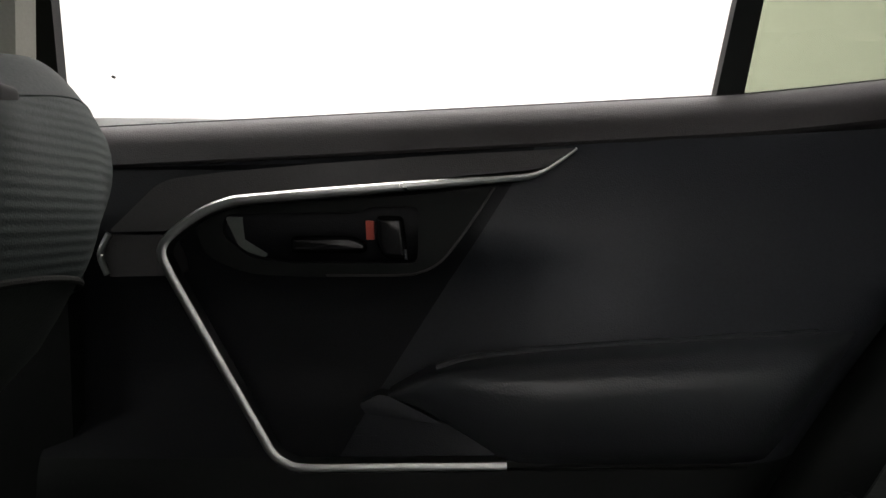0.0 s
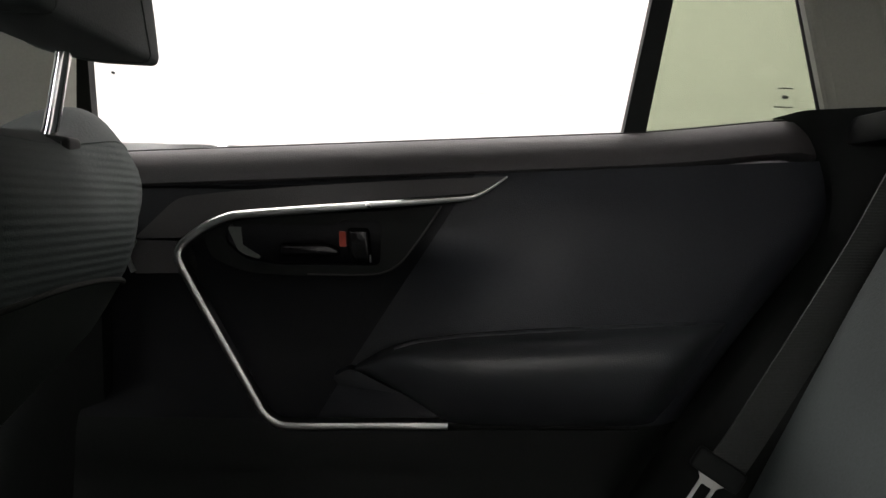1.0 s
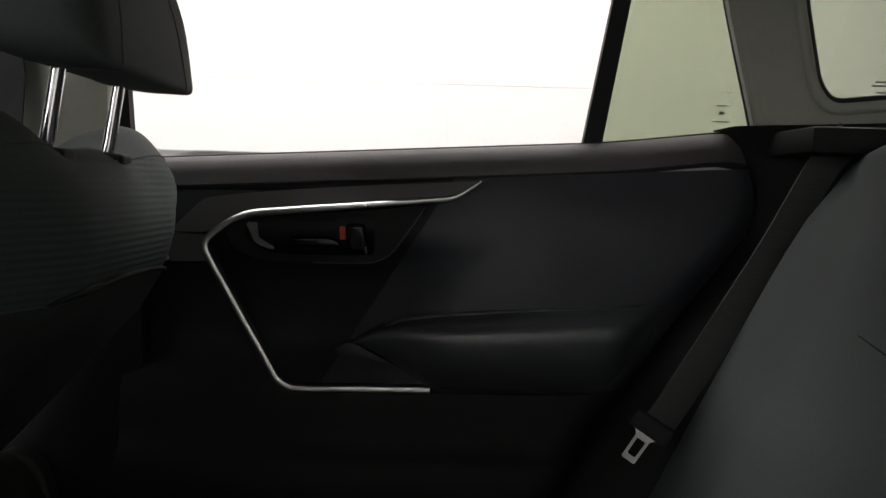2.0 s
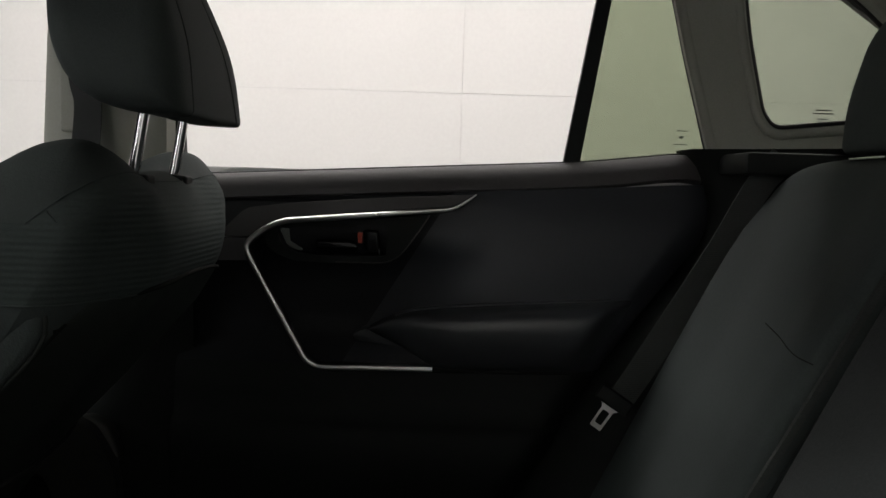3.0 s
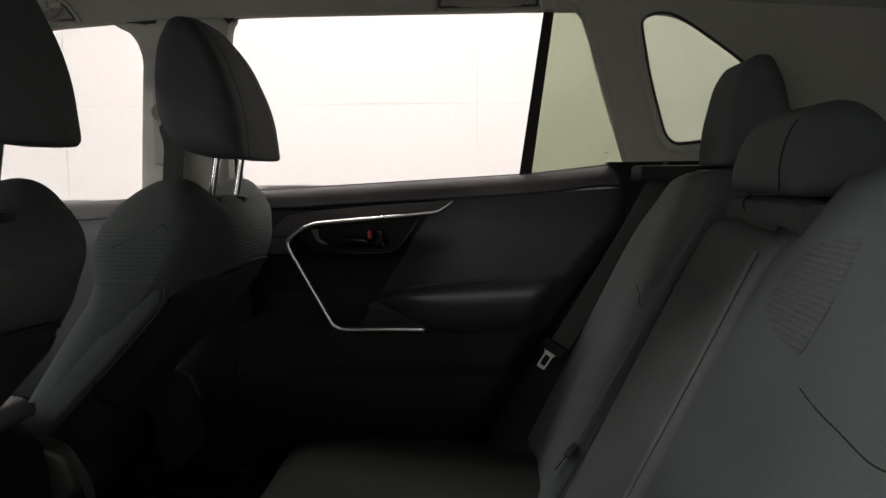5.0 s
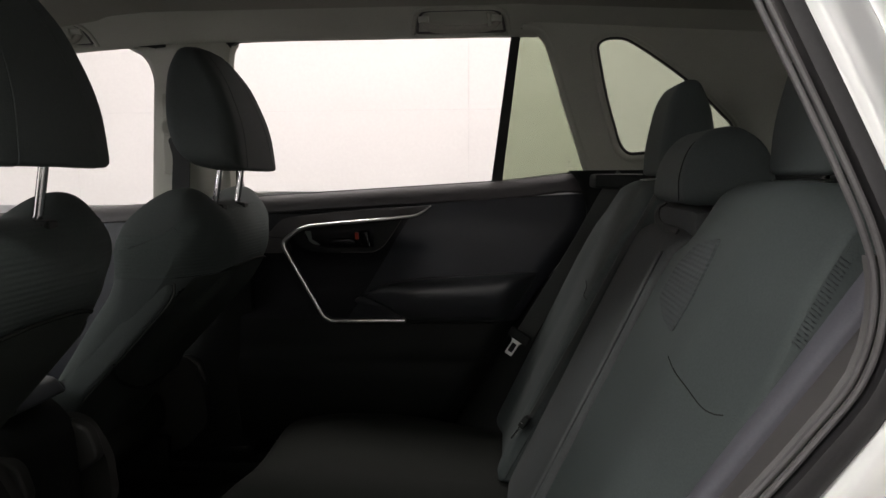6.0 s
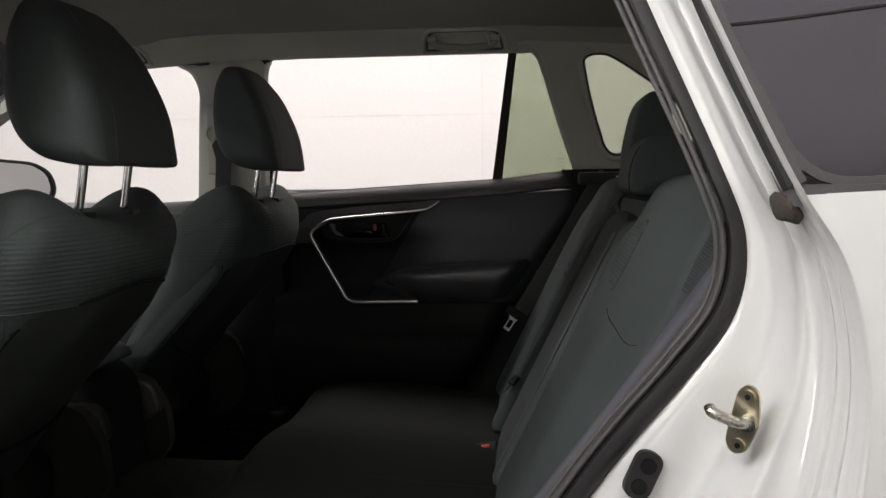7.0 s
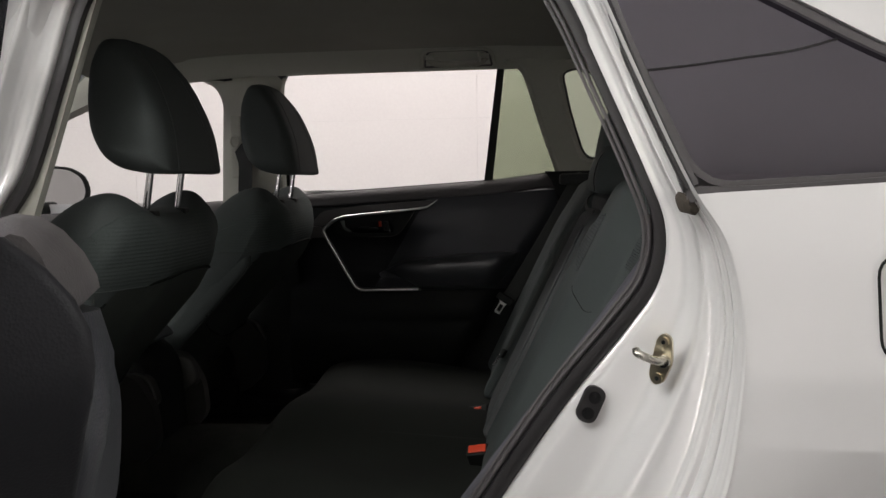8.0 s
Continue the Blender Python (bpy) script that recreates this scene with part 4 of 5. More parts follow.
for dz, w in ((0.036, 0.020), (0.012, 0.026)):
    part("glass_print", cut_panel([(0.818 - w / 2, 1.163 + dz), (0.818 + w / 2, 1.163 + dz), (0.818 + w / 2, 1.1645 + dz), (0.818 - w / 2, 1.1645 + dz)], lambda u, v, d: (u, glass_y(v) - 0.0015 + d, v), 0.001), PRINT, fp)
part("glass_print", turned(tube([(0, 0, 0), (0, 0.001, 0)], 0.0034, 12), pose(0.818, glass_y(1.188) - 0.002, 1.1885) @ Matrix.Diagonal((1.3, 1, 0.7, 1))), PRINT, fp)
# outer skin and the door's edge
rows = []
for z, y in ((0.36, 0.845), (0.40, 0.885), (0.55, 0.90), (0.80, 0.898), (1.0, 0.886), (1.07, 0.868), (1.11, 0.835)):
    xr = door_rear(z) + 0.12
    rows.append([(-0.10 + (xr + 0.10) * k / 16, y, z) for k in range(17)] + [(-0.10 + (xr + 0.10) * k / 16, 0.79, z) for k in range(16, -1, -1)])
part("outer_skin", loft(rows), PAINT, door, "glossy white door skin")

# the left rear door is the mirror image, swung far out
SWING = 51.1
left_door = copy_thing(door, pose(-0.155, -0.945, HINGE[2] - 0.060, 0, 0, -SWING) @ pose(0, 0, 0, 0, -2.17, 0) @ Matrix.Diagonal((1, -1, 1, 1)))
ORIGIN[left_door] = Vector(HINGE)


def end_face(z):
    """How far the door's rounded rear end stands back from the cabin at a height."""
    return lerp_table([(0.46, 0.752), (0.90, 0.742), (1.00, 0.734), (1.04, 0.7285), (1.06, 0.725), (1.076, 0.7235), (1.093, 0.724), (1.11, 0.727), (1.126, 0.7305), (1.138, 0.744), (1.148, 0.755), (1.155, 0.766), (1.17, 0.770)], z)


for piece in left_door.children:
    if piece.name.startswith(("padded_panel", "trim_panel", "armrest", "window_sill")):
        piece.data = piece.data.copy()
        for v in piece.data.vertices:
            x, y, z = v.co + ORIGIN[left_door]
            end = door_rear(z)
            if y < 0.772:
                floor_y = 0.69 + (end_face(z) - 0.69) * step(end - 0.15, end - 0.005, x) + 0.012 * max(0.0, (x - end + 0.008) / 0.02) ** 2
                v.co.y += max(0.0, floor_y - y)
    if piece.name.startswith(("window_frame", "fixed_pane", "window_divider")):
        piece.data = piece.data.copy()
        for v in piece.data.vertices:
            v.co.y += 0.014
        for mark in piece.children:
            mark.data = mark.data.copy()
            for v in mark.data.vertices:
                v.co.y += 0.014
    if piece.name.startswith("sill_seal"):
        piece.data = piece.data.copy()
        for v in piece.data.vertices:
            v.co.z -= 0.026 * max(0.0, (v.co.x + HINGE[0] - 0.75) / 0.12) ** 1.4
strip_rows = []
for z in np.linspace(0.46, 1.146, 44):
    x = door_rear(z) + 0.0125
    y = lerp_table([(0.46, 0.763), (0.90, 0.754), (1.00, 0.747), (1.054, 0.742), (1.068, 0.739), (1.088, 0.737), (1.103, 0.739), (1.12, 0.747), (1.133, 0.758), (1.144, 0.769), (1.146, 0.772)], z)
    strip_rows.append([(x, y, z), (x + 0.0025, y + 0.0008, z), (x + 0.0045, y + 0.0035, z), (x + 0.005, y + 0.008, z), (x + 0.005, 0.788, z), (x, 0.788, z)])
part("closing_strip", loft(strip_rows), BLACK_AND_SHADE, left_door, "black plastic closing strip")
tagged(left_door, "white rear door standing wide open, black trim, silver strip")

# right front door, seen past the front seats
fdoor = thing("front_door", (-1.2, 0.865, 0.35), "closed front door with black trim, silver strip and lowered window", "car door")
rows = []
for z, y in ((0.42, 0.69), (0.60, 0.672), (0.70, 0.690), (0.80, 0.70), (0.95, 0.702), (1.0, 0.710)):
    rows.append([(x, y, z) for x in np.linspace(-1.32, -0.345, 14)])
rows.append([(x, 0.724, belt(x) - 0.046) for x in np.linspace(-1.32, -0.345, 14)])
back = [[(p[0], 0.79, p[2]) for p in r] for r in rows]
part("trim_panel", loft([a + b[::-1] for a, b in zip(rows, back)]), SOFT, fdoor)
part("window_sill", loft([[(x, y, belt(x) + dz) for y, dz in prof] for x in np.linspace(-1.32, -0.34, 20)]), SILL, fdoor, "grey-brown soft window sill roll")
fl = [(-0.60, 1.005), (-0.80, 0.990), (-1.012, 0.968), (-1.09, 0.952), (-1.135, 0.930), (-1.142, 0.918), (-1.134, 0.902), (-1.108, 0.872), (-1.06, 0.80), (-1.03, 0.76)]
part("silver_strip", sweep(smooth_line([(x, 0.690, z) for x, z in fl], 4), [(-0.0052, 0.014), (-0.0052, -0.002), (-0.003, -0.0052), (0.001, -0.0058), (0.0055, 0.0), (0.0055, 0.014)], (0, 1, 0)), SATIN, fdoor, "satin silver trim strip")
part("window_frame", sweep(smooth_line([(x, glass_y(z) + 0.006, z) for x, z in ((-0.295, 1.08), (-0.28, 1.30), (-0.28, 1.47), (-0.32, 1.516), (-0.55, 1.507), (-0.80, 1.44), (-1.0, 1.36), (-1.30, 1.18), (-1.42, 1.06))], 4),
                           [(-0.014, -0.014), (0.014, -0.014), (0.014, 0.02), (-0.014, 0.02)], (0, 1, 0)), HARD, fdoor, "black window frame")

# right door mirror
dm = thing("door_mirror", (-1.12, 0.95, 1.06), "white door mirror with black rim outside the front window", "mirror")
shell = rounded([(0.80, 1.040), (0.98, 1.045), (1.045, 1.075), (1.062, 1.115), (1.045, 1.175), (0.98, 1.212), (0.80, 1.224)], [0.03, 0.05, 0.03, 0.02, 0.03, 0.06, 0.03])
toe = math.radians(22)


def mm(dx, k):
    """One ring of the mirror's outline, the head turned towards the driver."""
    return [(-1.09 + dx * math.cos(toe) + (u - 0.93) * k * math.sin(toe), 0.93 - dx * math.sin(toe) + (u - 0.93) * k * math.cos(toe), 1.125 + (v - 1.125) * k) for u, v in shell]


part("shell", loft([mm(-0.13, 0.25), mm(-0.12, 0.6), mm(-0.08, 0.9), mm(-0.03, 1.0), mm(0.0, 1.0)]), PAINT, dm)
part("rim", loft([mm(-0.01, 1.02), mm(0.012, 1.02), mm(0.014, 0.93), mm(0.002, 0.90), mm(-0.01, 0.95)], caps=False), HARD, dm, "black plastic rim")
part("glass", loft([mm(0.001, 0.94), mm(0.0035, 0.94)]), MIRROR, dm, "silver mirror glass")
part("foot", block(-1.16, 0.80, 1.03, -1.08, 0.90, 1.08, 0.012), HARD, dm)


# ---- things in the cabin ----
def grab_handle(x0, x1, zt):
    """A folding grip in its shallow tray on the roof rail."""
    g = thing("grab_handle", ((x0 + x1) / 2, 0.64, zt), "greige folding grab handle on the roof rail", "grab handle", "grab handles")
    drop = 1.548 - zt
    rail = [(0.0, (0.684, 1.516)), (0.28, (0.665, 1.533)), (0.55, (0.645, 1.549)), (0.80, (0.615, 1.565)), (1.0, (0.588, 1.572))]

    def on(t, off):
        y = lerp_table([(k, v[0]) for k, v in rail], t)
        z = lerp_table([(k, v[1]) for k, v in rail], t)
        return y - 0.75 * off, z - 0.65 * off - drop

    def spot(x, t, off):
        y, z = on(t, off)
        return (x, y, z)

    tray = [(u, v / 0.1) for u, v in rounded([(x0, 0.004), (x0 + 0.010, 0.092), (x1 - 0.010, 0.092), (x1, 0.004)], [0.006, 0.050, 0.050, 0.006], 8)]
    part("tray", sweep([spot(u, t, 0.004) for u, t in tray], disc(0.0058, 10), (0, 0.75, 0.65), closed=True), TRIM, g)
    part("tray_groove", sweep([spot(x0 + 0.012 + (u - x0) * (x1 - x0 - 0.024) / (x1 - x0), 0.10 + t * 0.80, 0.003) for u, t in tray], disc(0.0032, 8), (0, 0.75, 0.65), closed=True), QUARTER, g)
    grip = smooth_line([spot(x0 + 0.028, 0.62, 0.0), spot(x0 + 0.034, 0.52, 0.012), spot(x0 + 0.065, 0.36, 0.018), spot(x1 - 0.065, 0.36, 0.018), spot(x1 - 0.034, 0.52, 0.012), spot(x1 - 0.028, 0.62, 0.0)], 5)
    part("grip", sweep(grip, disc(0.009, 10, 1.2), (0, 0.75, 0.65)), LINER, g)
    for x in (x0 + 0.032, x1 - 0.032):
        part("pivot", tube([spot(x - 0.013, 0.62, 0.006), spot(x + 0.013, 0.62, 0.006)], 0.010, 10), TRIM, g)
    part("coat_hook", tube(smooth_line([spot(x1 - 0.055, 0.70, 0.0), spot(x1 - 0.05, 0.62, 0.02), spot(x1 - 0.05, 0.50, 0.024)], 4), 0.004, 8), TRIM, g)


grab_handle(0.405, 0.655, 1.548)
grab_handle(-0.70, -0.45, 1.535)

# front seats
SEAT_AT = (0.0, 0.39, 0.33)
seat = thing("car_chair", SEAT_AT, "charcoal cloth front seat with ribbed shoulders and headrest", "car seat", "front seats")
Y = 0.39


SHELL = [(0.50, -0.335), (0.54, -0.30), (0.69, -0.185), (0.781, -0.098), (0.905, 0.016), (0.97, 0.058), (1.02, 0.066)]


def back_mod(x, y, z, w):
    a = abs(w)
    top = step(0.95, 1.12, z)
    saddle = top * (-0.024 + 0.035 * math.exp(-((a - 0.70) / 0.26) ** 2) - 0.018 * max(0.0, (a - 0.86) / 0.14) ** 2)
    narrow = 1.015 - 0.045 * step(1.0, 1.13, z) - 0.05 * (1 - step(0.85, 0.97, z))
    bolster = -0.018 * step(0.45, 0.85, a) * (1 - step(0.85, 1.05, z) * 0.6) if x < -0.05 else 0.0
    rear = -0.048 * step(0.40, 1.0, a) * (1 - 0.55 * step(0.98, 1.07, z)) * step(-0.10, -0.03, x - lerp_table(SHELL, z))
    return x + bolster + rear, Y + (y - Y) * narrow, z + saddle


back_profile = rounded([(-0.40, 0.54), (-0.310, 0.69), (-0.205, 0.850), (-0.165, 0.905), (-0.152, 0.945), (-0.158, 1.010), (-0.138, 1.058), (-0.090, 1.098), (-0.035, 1.121), (0.010, 1.112), (0.045, 1.076),
                        (0.064, 1.020), (0.056, 0.97), (0.015, 0.905), (-0.095, 0.781), (-0.18, 0.69), (-0.29, 0.54)], 0.05, 4)
bm = pillow(back_profile, Y - 0.245, Y + 0.245, 0.042, back_mod, 36, 12)
low_seam = seam_ring(bm, (0, 0, 0.945), (0, 0, 1))
flat_seam = seam_ring(bm, (0, 0, 1.034), (0, 0, 1), 0.0009)
top_seam = seam_ring(bm, (-0.045, 0, 1.034), (-0.80, 0, 1), 0.0010)
above = lambda c: c.z > 1.034 and c.z > 1.034 + 0.80 * (c.x + 0.045)
bmesh.ops.delete(flat_seam, geom=[v for v in flat_seam.verts if v.co.x > -0.045], context="VERTS")
bmesh.ops.delete(top_seam, geom=[v for v in top_seam.verts if v.co.x < -0.045], context="VERTS")
side_seam = seam_ring(bm, (-0.149, 0, 0.781), (1, 0, -0.93), 0.0024)
behind = lambda c: (c.x + 0.149) - 0.93 * (c.z - 0.781) > 0
backrest = part("backrest", piece_of(bm, lambda c: c.z < 0.945 and not behind(c)), CLOTH_SMOOTH, seat, "smooth charcoal cloth backrest", angle=70)
part("rear_gusset", piece_of(bm, lambda c: c.z < 0.945 and behind(c)), SEAT_BACK, backrest, "black rear gusset", angle=70)
bmesh.ops.delete(side_seam, geom=[v for v in side_seam.verts if v.co.z > 0.925 or v.co.z < 0.60], context="VERTS")
for sgn in (-1, 1):
    part("bolster_seam", piece_of(side_seam, lambda c: sgn * (c.y - Y) > 0), CLOTH_SHADE_SEAM, backrest)
part("ribbed_band", piece_of(bm, lambda c: c.z >= 0.945 and not above(c)), CLOTH_RIB, backrest, "ribbed cloth shoulder band", angle=70)
part("shoulder_cap", piece_of(bm, lambda c: c.z >= 0.945 and above(c)), CLOTH_FRONT, backrest, "smooth cloth shoulder cap", angle=70)
bm.free()
part("band_seam", low_seam, CLOTH_FRONT, backrest)
part("shoulder_seam", top_seam, CLOTH_RIB, backrest)
part("shoulder_seam", flat_seam, CLOTH_RIB, backrest)
for sgn in (-1, 1):
    part("rib_seam", tube(smooth_line([(-0.094, Y + sgn * 0.2405, 1.033), (-0.108, Y + sgn * 0.2435, 0.99), (-0.122, Y + sgn * 0.2405, 0.948)], 4), 0.0011, 6), CLOTH_SHADE_SEAM, backrest)
# hard rear shell of the seat, with the map pocket's bowed edge
rows = []
for z in np.linspace(0.50, 0.972, 18):
    hw = 0.226 - 0.02 * step(0.92, 0.98, z)
    row = []
    for k in range(25):
        w = -1 + k / 12
        zz = z - (0.010 + 0.050 * abs(w) ** 2.5) * step(0.80, 0.972, z)
        row.append((lerp_table(SHELL, zz) + 0.008 - 0.058 * step(0.40, 1.0, abs(w)), Y + hw * w, zz))
    rows.append(row + [(p[0] - 0.014, p[1], p[2]) for p in row[::-1]])
part("back_shell", loft(rows), SEAT_BACK, seat, "black seat back panel", angle=60)
for sgn in (-1, 1):
    rows = []
    for z in np.linspace(0.60, 0.935, 16):
        xs = lerp_table(SHELL, z) - 0.046 - 0.02 * step(0.90, 0.935, z)
        half = 0.245 * (1.015 - 0.05 * (1 - step(0.85, 0.97, z))) - 0.006 * step(0.90, 0.935, z)
        rows.append([(xs + dx, Y + sgn * (half - dy), z) for dx, dy in ((-0.085, 0.004), (-0.070, 0.0002), (-0.045, -0.0012), (-0.016, -0.0008), (-0.006, 0.002), (-0.001, 0.008), (-0.003, 0.022), (-0.085, 0.022))])
    part("bolster_side", loft(rows), CLOTH_SMOOTH, backrest, "smooth charcoal bolster side", angle=60)
    part("bolster_piping", tube(smooth_line([(r[5][0] + 0.001, r[5][1], r[5][2]) for r in rows], 2), 0.0028, 8), SEAT_BACK, backrest)
edge = []
for k in range(25):
    w = -1 + k / 12
    zz = 0.972 - 0.010 - 0.050 * abs(w) ** 2.5
    edge.append((lerp_table(SHELL, zz) + 0.008 - 0.058 * step(0.40, 1.0, abs(w)), Y + 0.218 * w, zz))
part("shell_piping", tube(edge, 0.0028, 8), CLOTH_SHADE_SEAM, seat)
pocket_line = []
for k in range(25):
    w = -1 + k / 12
    zz = 0.66 + 0.10 * abs(w) ** 2.2
    pocket_line.append((lerp_table(SHELL, zz) + 0.012 - 0.058 * step(0.40, 1.0, abs(w)), Y + 0.236 * w, zz))
part("pocket_edge", tube(pocket_line, 0.004, 8), HARD, seat)
# headrest on two posts
head_profile = rounded([(0.084, 1.164), (0.072, 1.262), (0.026, 1.372), (-0.026, 1.440), (-0.066, 1.442), (-0.088, 1.392), (-0.092, 1.320), (-0.084, 1.250), (-0.063, 1.203), (-0.030, 1.177), (0.02, 1.166)],
                       [0.010, 0.05, 0.06, 0.03, 0.03, 0.04, 0.05, 0.05, 0.04, 0.03, 0.02], 5)


def head_mod(x, y, z, w):
    k = 1 - 0.22 * step(1.22, 1.46, z)
    return x, Y + (y - Y) * k, z - 0.012 * w * w * step(1.35, 1.45, z)


bm = pillow(head_profile, Y - 0.150, Y + 0.150, 0.040, head_mod, 12, 8, True)
cords = [seam_ring(bm, (0, Y + sgn * 0.088, 1.2), (0, 1, sgn * 0.16), 0.0011) for sgn in (-1, 1)]
headrest = part("headrest", bm, CLOTH_FRONT, seat, "charcoal cloth headrest", angle=70)
for cord in cords:
    part("headrest_seam", cord, CLOTH_FRONT, headrest)
for dy in (-0.071, 0.071):
    part("post", tube([(-0.012, Y + dy, 1.06), (0.0, Y + dy, 1.10), (0.014, Y + dy, 1.18)], 0.0072, 14), CHROME, seat, "chromed headrest post")
    part("post_sleeve", pillow(rounded([(-0.016, 1.064), (0.022, 1.062), (0.022, 1.090), (-0.016, 1.093)], 0.005), Y + dy - 0.016, Y + dy + 0.016, 0.006), HARD, seat)
# cushion, base and side trim
cush = rounded([(-0.82, 0.56), (-0.80, 0.60), (-0.70, 0.615), (-0.42, 0.575), (-0.28, 0.58), (-0.26, 0.50), (-0.30, 0.44), (-0.78, 0.44)], 0.05, 4)
# The front cushion's shade is painted in with the darker cloth.
part("seat_cushion", pillow(cush, Y - 0.255, Y + 0.255, 0.05), CLOTH_SHADE_SEAM, seat)
for sgn in (-1, 1):
    shield = rounded([(-0.78, 0.42), (-0.74, 0.52), (-0.42, 0.545), (-0.33, 0.64), (-0.27, 0.665), (-0.215, 0.655), (-0.17, 0.58), (-0.16, 0.48), (-0.24, 0.40)], 0.03)
    part("side_shield", cut_panel(shield, lambda u, v, d: (u, Y + sgn * (0.272 - d), v), 0.03), SHIELD, seat, "dark grey plastic side shield")
    part("recliner_cover", pillow(rounded([(-0.30, 0.60), (-0.24, 0.665), (-0.19, 0.645), (-0.17, 0.58), (-0.24, 0.54)], 0.02), Y + sgn * 0.285 - 0.016, Y + sgn * 0.285 + 0.016, 0.008), SHIELD, seat)
for sgn in (-1, 1):
    part("rail", block(-0.80, Y + sgn * 0.20 - 0.02, 0.33, -0.10, Y + sgn * 0.20 + 0.02, 0.37, 0.006), HARD, seat)
    part("leg", block(-0.72, Y + sgn * 0.20 - 0.015, 0.365, -0.25, Y + sgn * 0.20 + 0.015, 0.46, 0.008), HARD, seat)
part("side_lever", turned(pillow(rounded([(-0.09, -0.012), (0.09, -0.012), (0.09, 0.012), (-0.09, 0.012)], 0.01), -0.012, 0.012, 0.006), pose(-0.30, Y - 0.30, 0.47, 0, -38, 0)), SHIELD, seat)
copy_thing(seat, pose(-0.014, -SEAT_AT[1], SEAT_AT[2]))

# centre console between the front seats
console = thing("centre_console", (-0.55, 0, 0.33), "black plastic centre console between the front seats", "console")
part("box", pillow(rounded([(-1.05, 0.33), (-1.02, 0.68), (-0.60, 0.70), (-0.28, 0.72), (-0.22, 0.66), (-0.20, 0.33)], 0.04), -0.11, 0.11, 0.02), HARD, console)
part("lid", pillow(rounded([(-0.58, 0.705), (-0.58, 0.745), (-0.26, 0.755), (-0.23, 0.72)], 0.015), -0.105, 0.105, 0.02), VINYL, console)


# rear bench
bench = thing("rear_bench", (0.60, 0, 0.33), "charcoal cloth rear bench with split backrests and three headrests", "car seat")


def rear_back(name, y0, y1, ztop, crown, bolster, material, label, slope=0.0, recline=lambda z: 0.0):
    t = 0.10
    prof = rounded([(rear_x(0.52), 0.52), (rear_x(0.75), 0.75), (rear_x(0.95), 0.95), (rear_x(ztop), ztop - 0.012), (rear_x(ztop) + 0.03, ztop + 0.004), (rear_x(ztop) + t, ztop), (rear_x(0.95) + t + 0.02, 0.95), (rear_x(0.52) + t + 0.03, 0.52)],
                   [0.03, 0.1, 0.1, 0.03, 0.02, 0.03, 0.1, 0.03], 4)

    def mod(x, y, z, w):
        front = 1 - step(0.0, 0.06, x - rear_x(z))
        up = 1 - 0.4 * step(0.95, 1.14, z)
        return x + recline(z) - front * (crown * (1 - w * w) + bolster(w) * up), y, z - (0.03 * abs(w) ** 5 + slope * step(0.55, 1.0, w)) * step(1.02, 1.13, z)

    return part(name, pillow(prof, y0, y1, 0.014, mod, 18, 6), material, bench, label, angle=70)


# the left backrest is let back a little further than the rest
leaned = lambda z: 0.015
rb = rear_back("right_backrest", 0.172, 0.585, 1.140, 0.004, lambda w: 0.018 * step(0.35, 0.8, w) + 0.012 * step(0.35, 0.8, -w), CLOTH_SMOOTH, "charcoal cloth backrest beside the far door")
cb = rear_back("centre_backrest", -0.164, 0.160, 1.064, 0.006, lambda w: -0.012 + 0.006 * step(0.55, 0.8, -w), CLOTH, "narrow grey cloth centre backrest")
lb = rear_back("left_backrest", -0.595, -0.168, 1.140, 0.0, lambda w: -0.050 * step(0.25, 1.05, -w), CLOTH_SMOOTH, "charcoal cloth backrest beside the open door", 0.030, leaned)
part("centre_seam", sweep([(rear_x(z) + 0.0045, -0.148 - 0.003 * math.sin(9 * z), z) for z in np.linspace(0.56, 1.035, 14)], disc(0.0042, 10, 1.6), (1, 0, 0)), CLOTH, cb)
def right_face(y, z):
    w = (y - 0.3785) / 0.2065
    return rear_x(z) - 0.004 * (1 - w * w) - (0.018 * step(0.35, 0.8, w) + 0.012 * step(0.35, 0.8, -w)) * (1 - 0.5 * step(0.95, 1.14, z))


part("insert_seam", tube(smooth_line([(right_face(y, z) - 0.0005, y, z) for y, z in ((0.174, 0.9055), (0.213, 0.906), (0.25, 0.909), (0.291, 0.913), (0.347, 0.921))], 5), 0.0007, 8), CLOTH_SHADE_SEAM, rb)


def left_face(y, z):
    w = (y + 0.3815) / 0.2135
    return rear_x(z) + leaned(z) + 0.050 * step(0.25, 1.05, -w) * (1 - 0.4 * step(0.95, 1.14, z))


part("insert_seam", tube(smooth_line([(left_face(y, z) + 0.0002, y, z) for y, z in ((-0.416, 0.929), (-0.460, 0.921), (-0.492, 0.912), (-0.525, 0.900), (-0.545, 0.898), (-0.560, 0.901))], 5), 0.0008, 8), CLOTH_SHADE_SEAM, lb)
# knitted insert on the left backrest, set into the cloth
ins = rounded([(-0.374, 1.072), (-0.291, 1.058), (-0.244, 1.025), (-0.236, 0.977), (-0.302, 0.960), (-0.382, 0.951), (-0.388, 0.998)], 0.012)
part("knitted_insert", cut_panel(ins, lambda u, v, d: (left_face(u, v) - 0.0008 + d, u, v), 0.012), CLOTH_MESH, lb, "ribbed knitted cloth insert")
rows = []
bm = bmesh.new()
for k in range(21):
    u = k / 20
    x, z = 0.934 + 0.042 * u, 0.984 + 0.084 * u
    tube([(x - 0.005, -0.5952, z + 0.004), (x, -0.5958, z), (x + 0.005, -0.5955, z - 0.004)], 0.0009, 5, bm=bm)
part("knitted_edge", bm, CLOTH_MESH, lb, "ribbed knitted side edge")
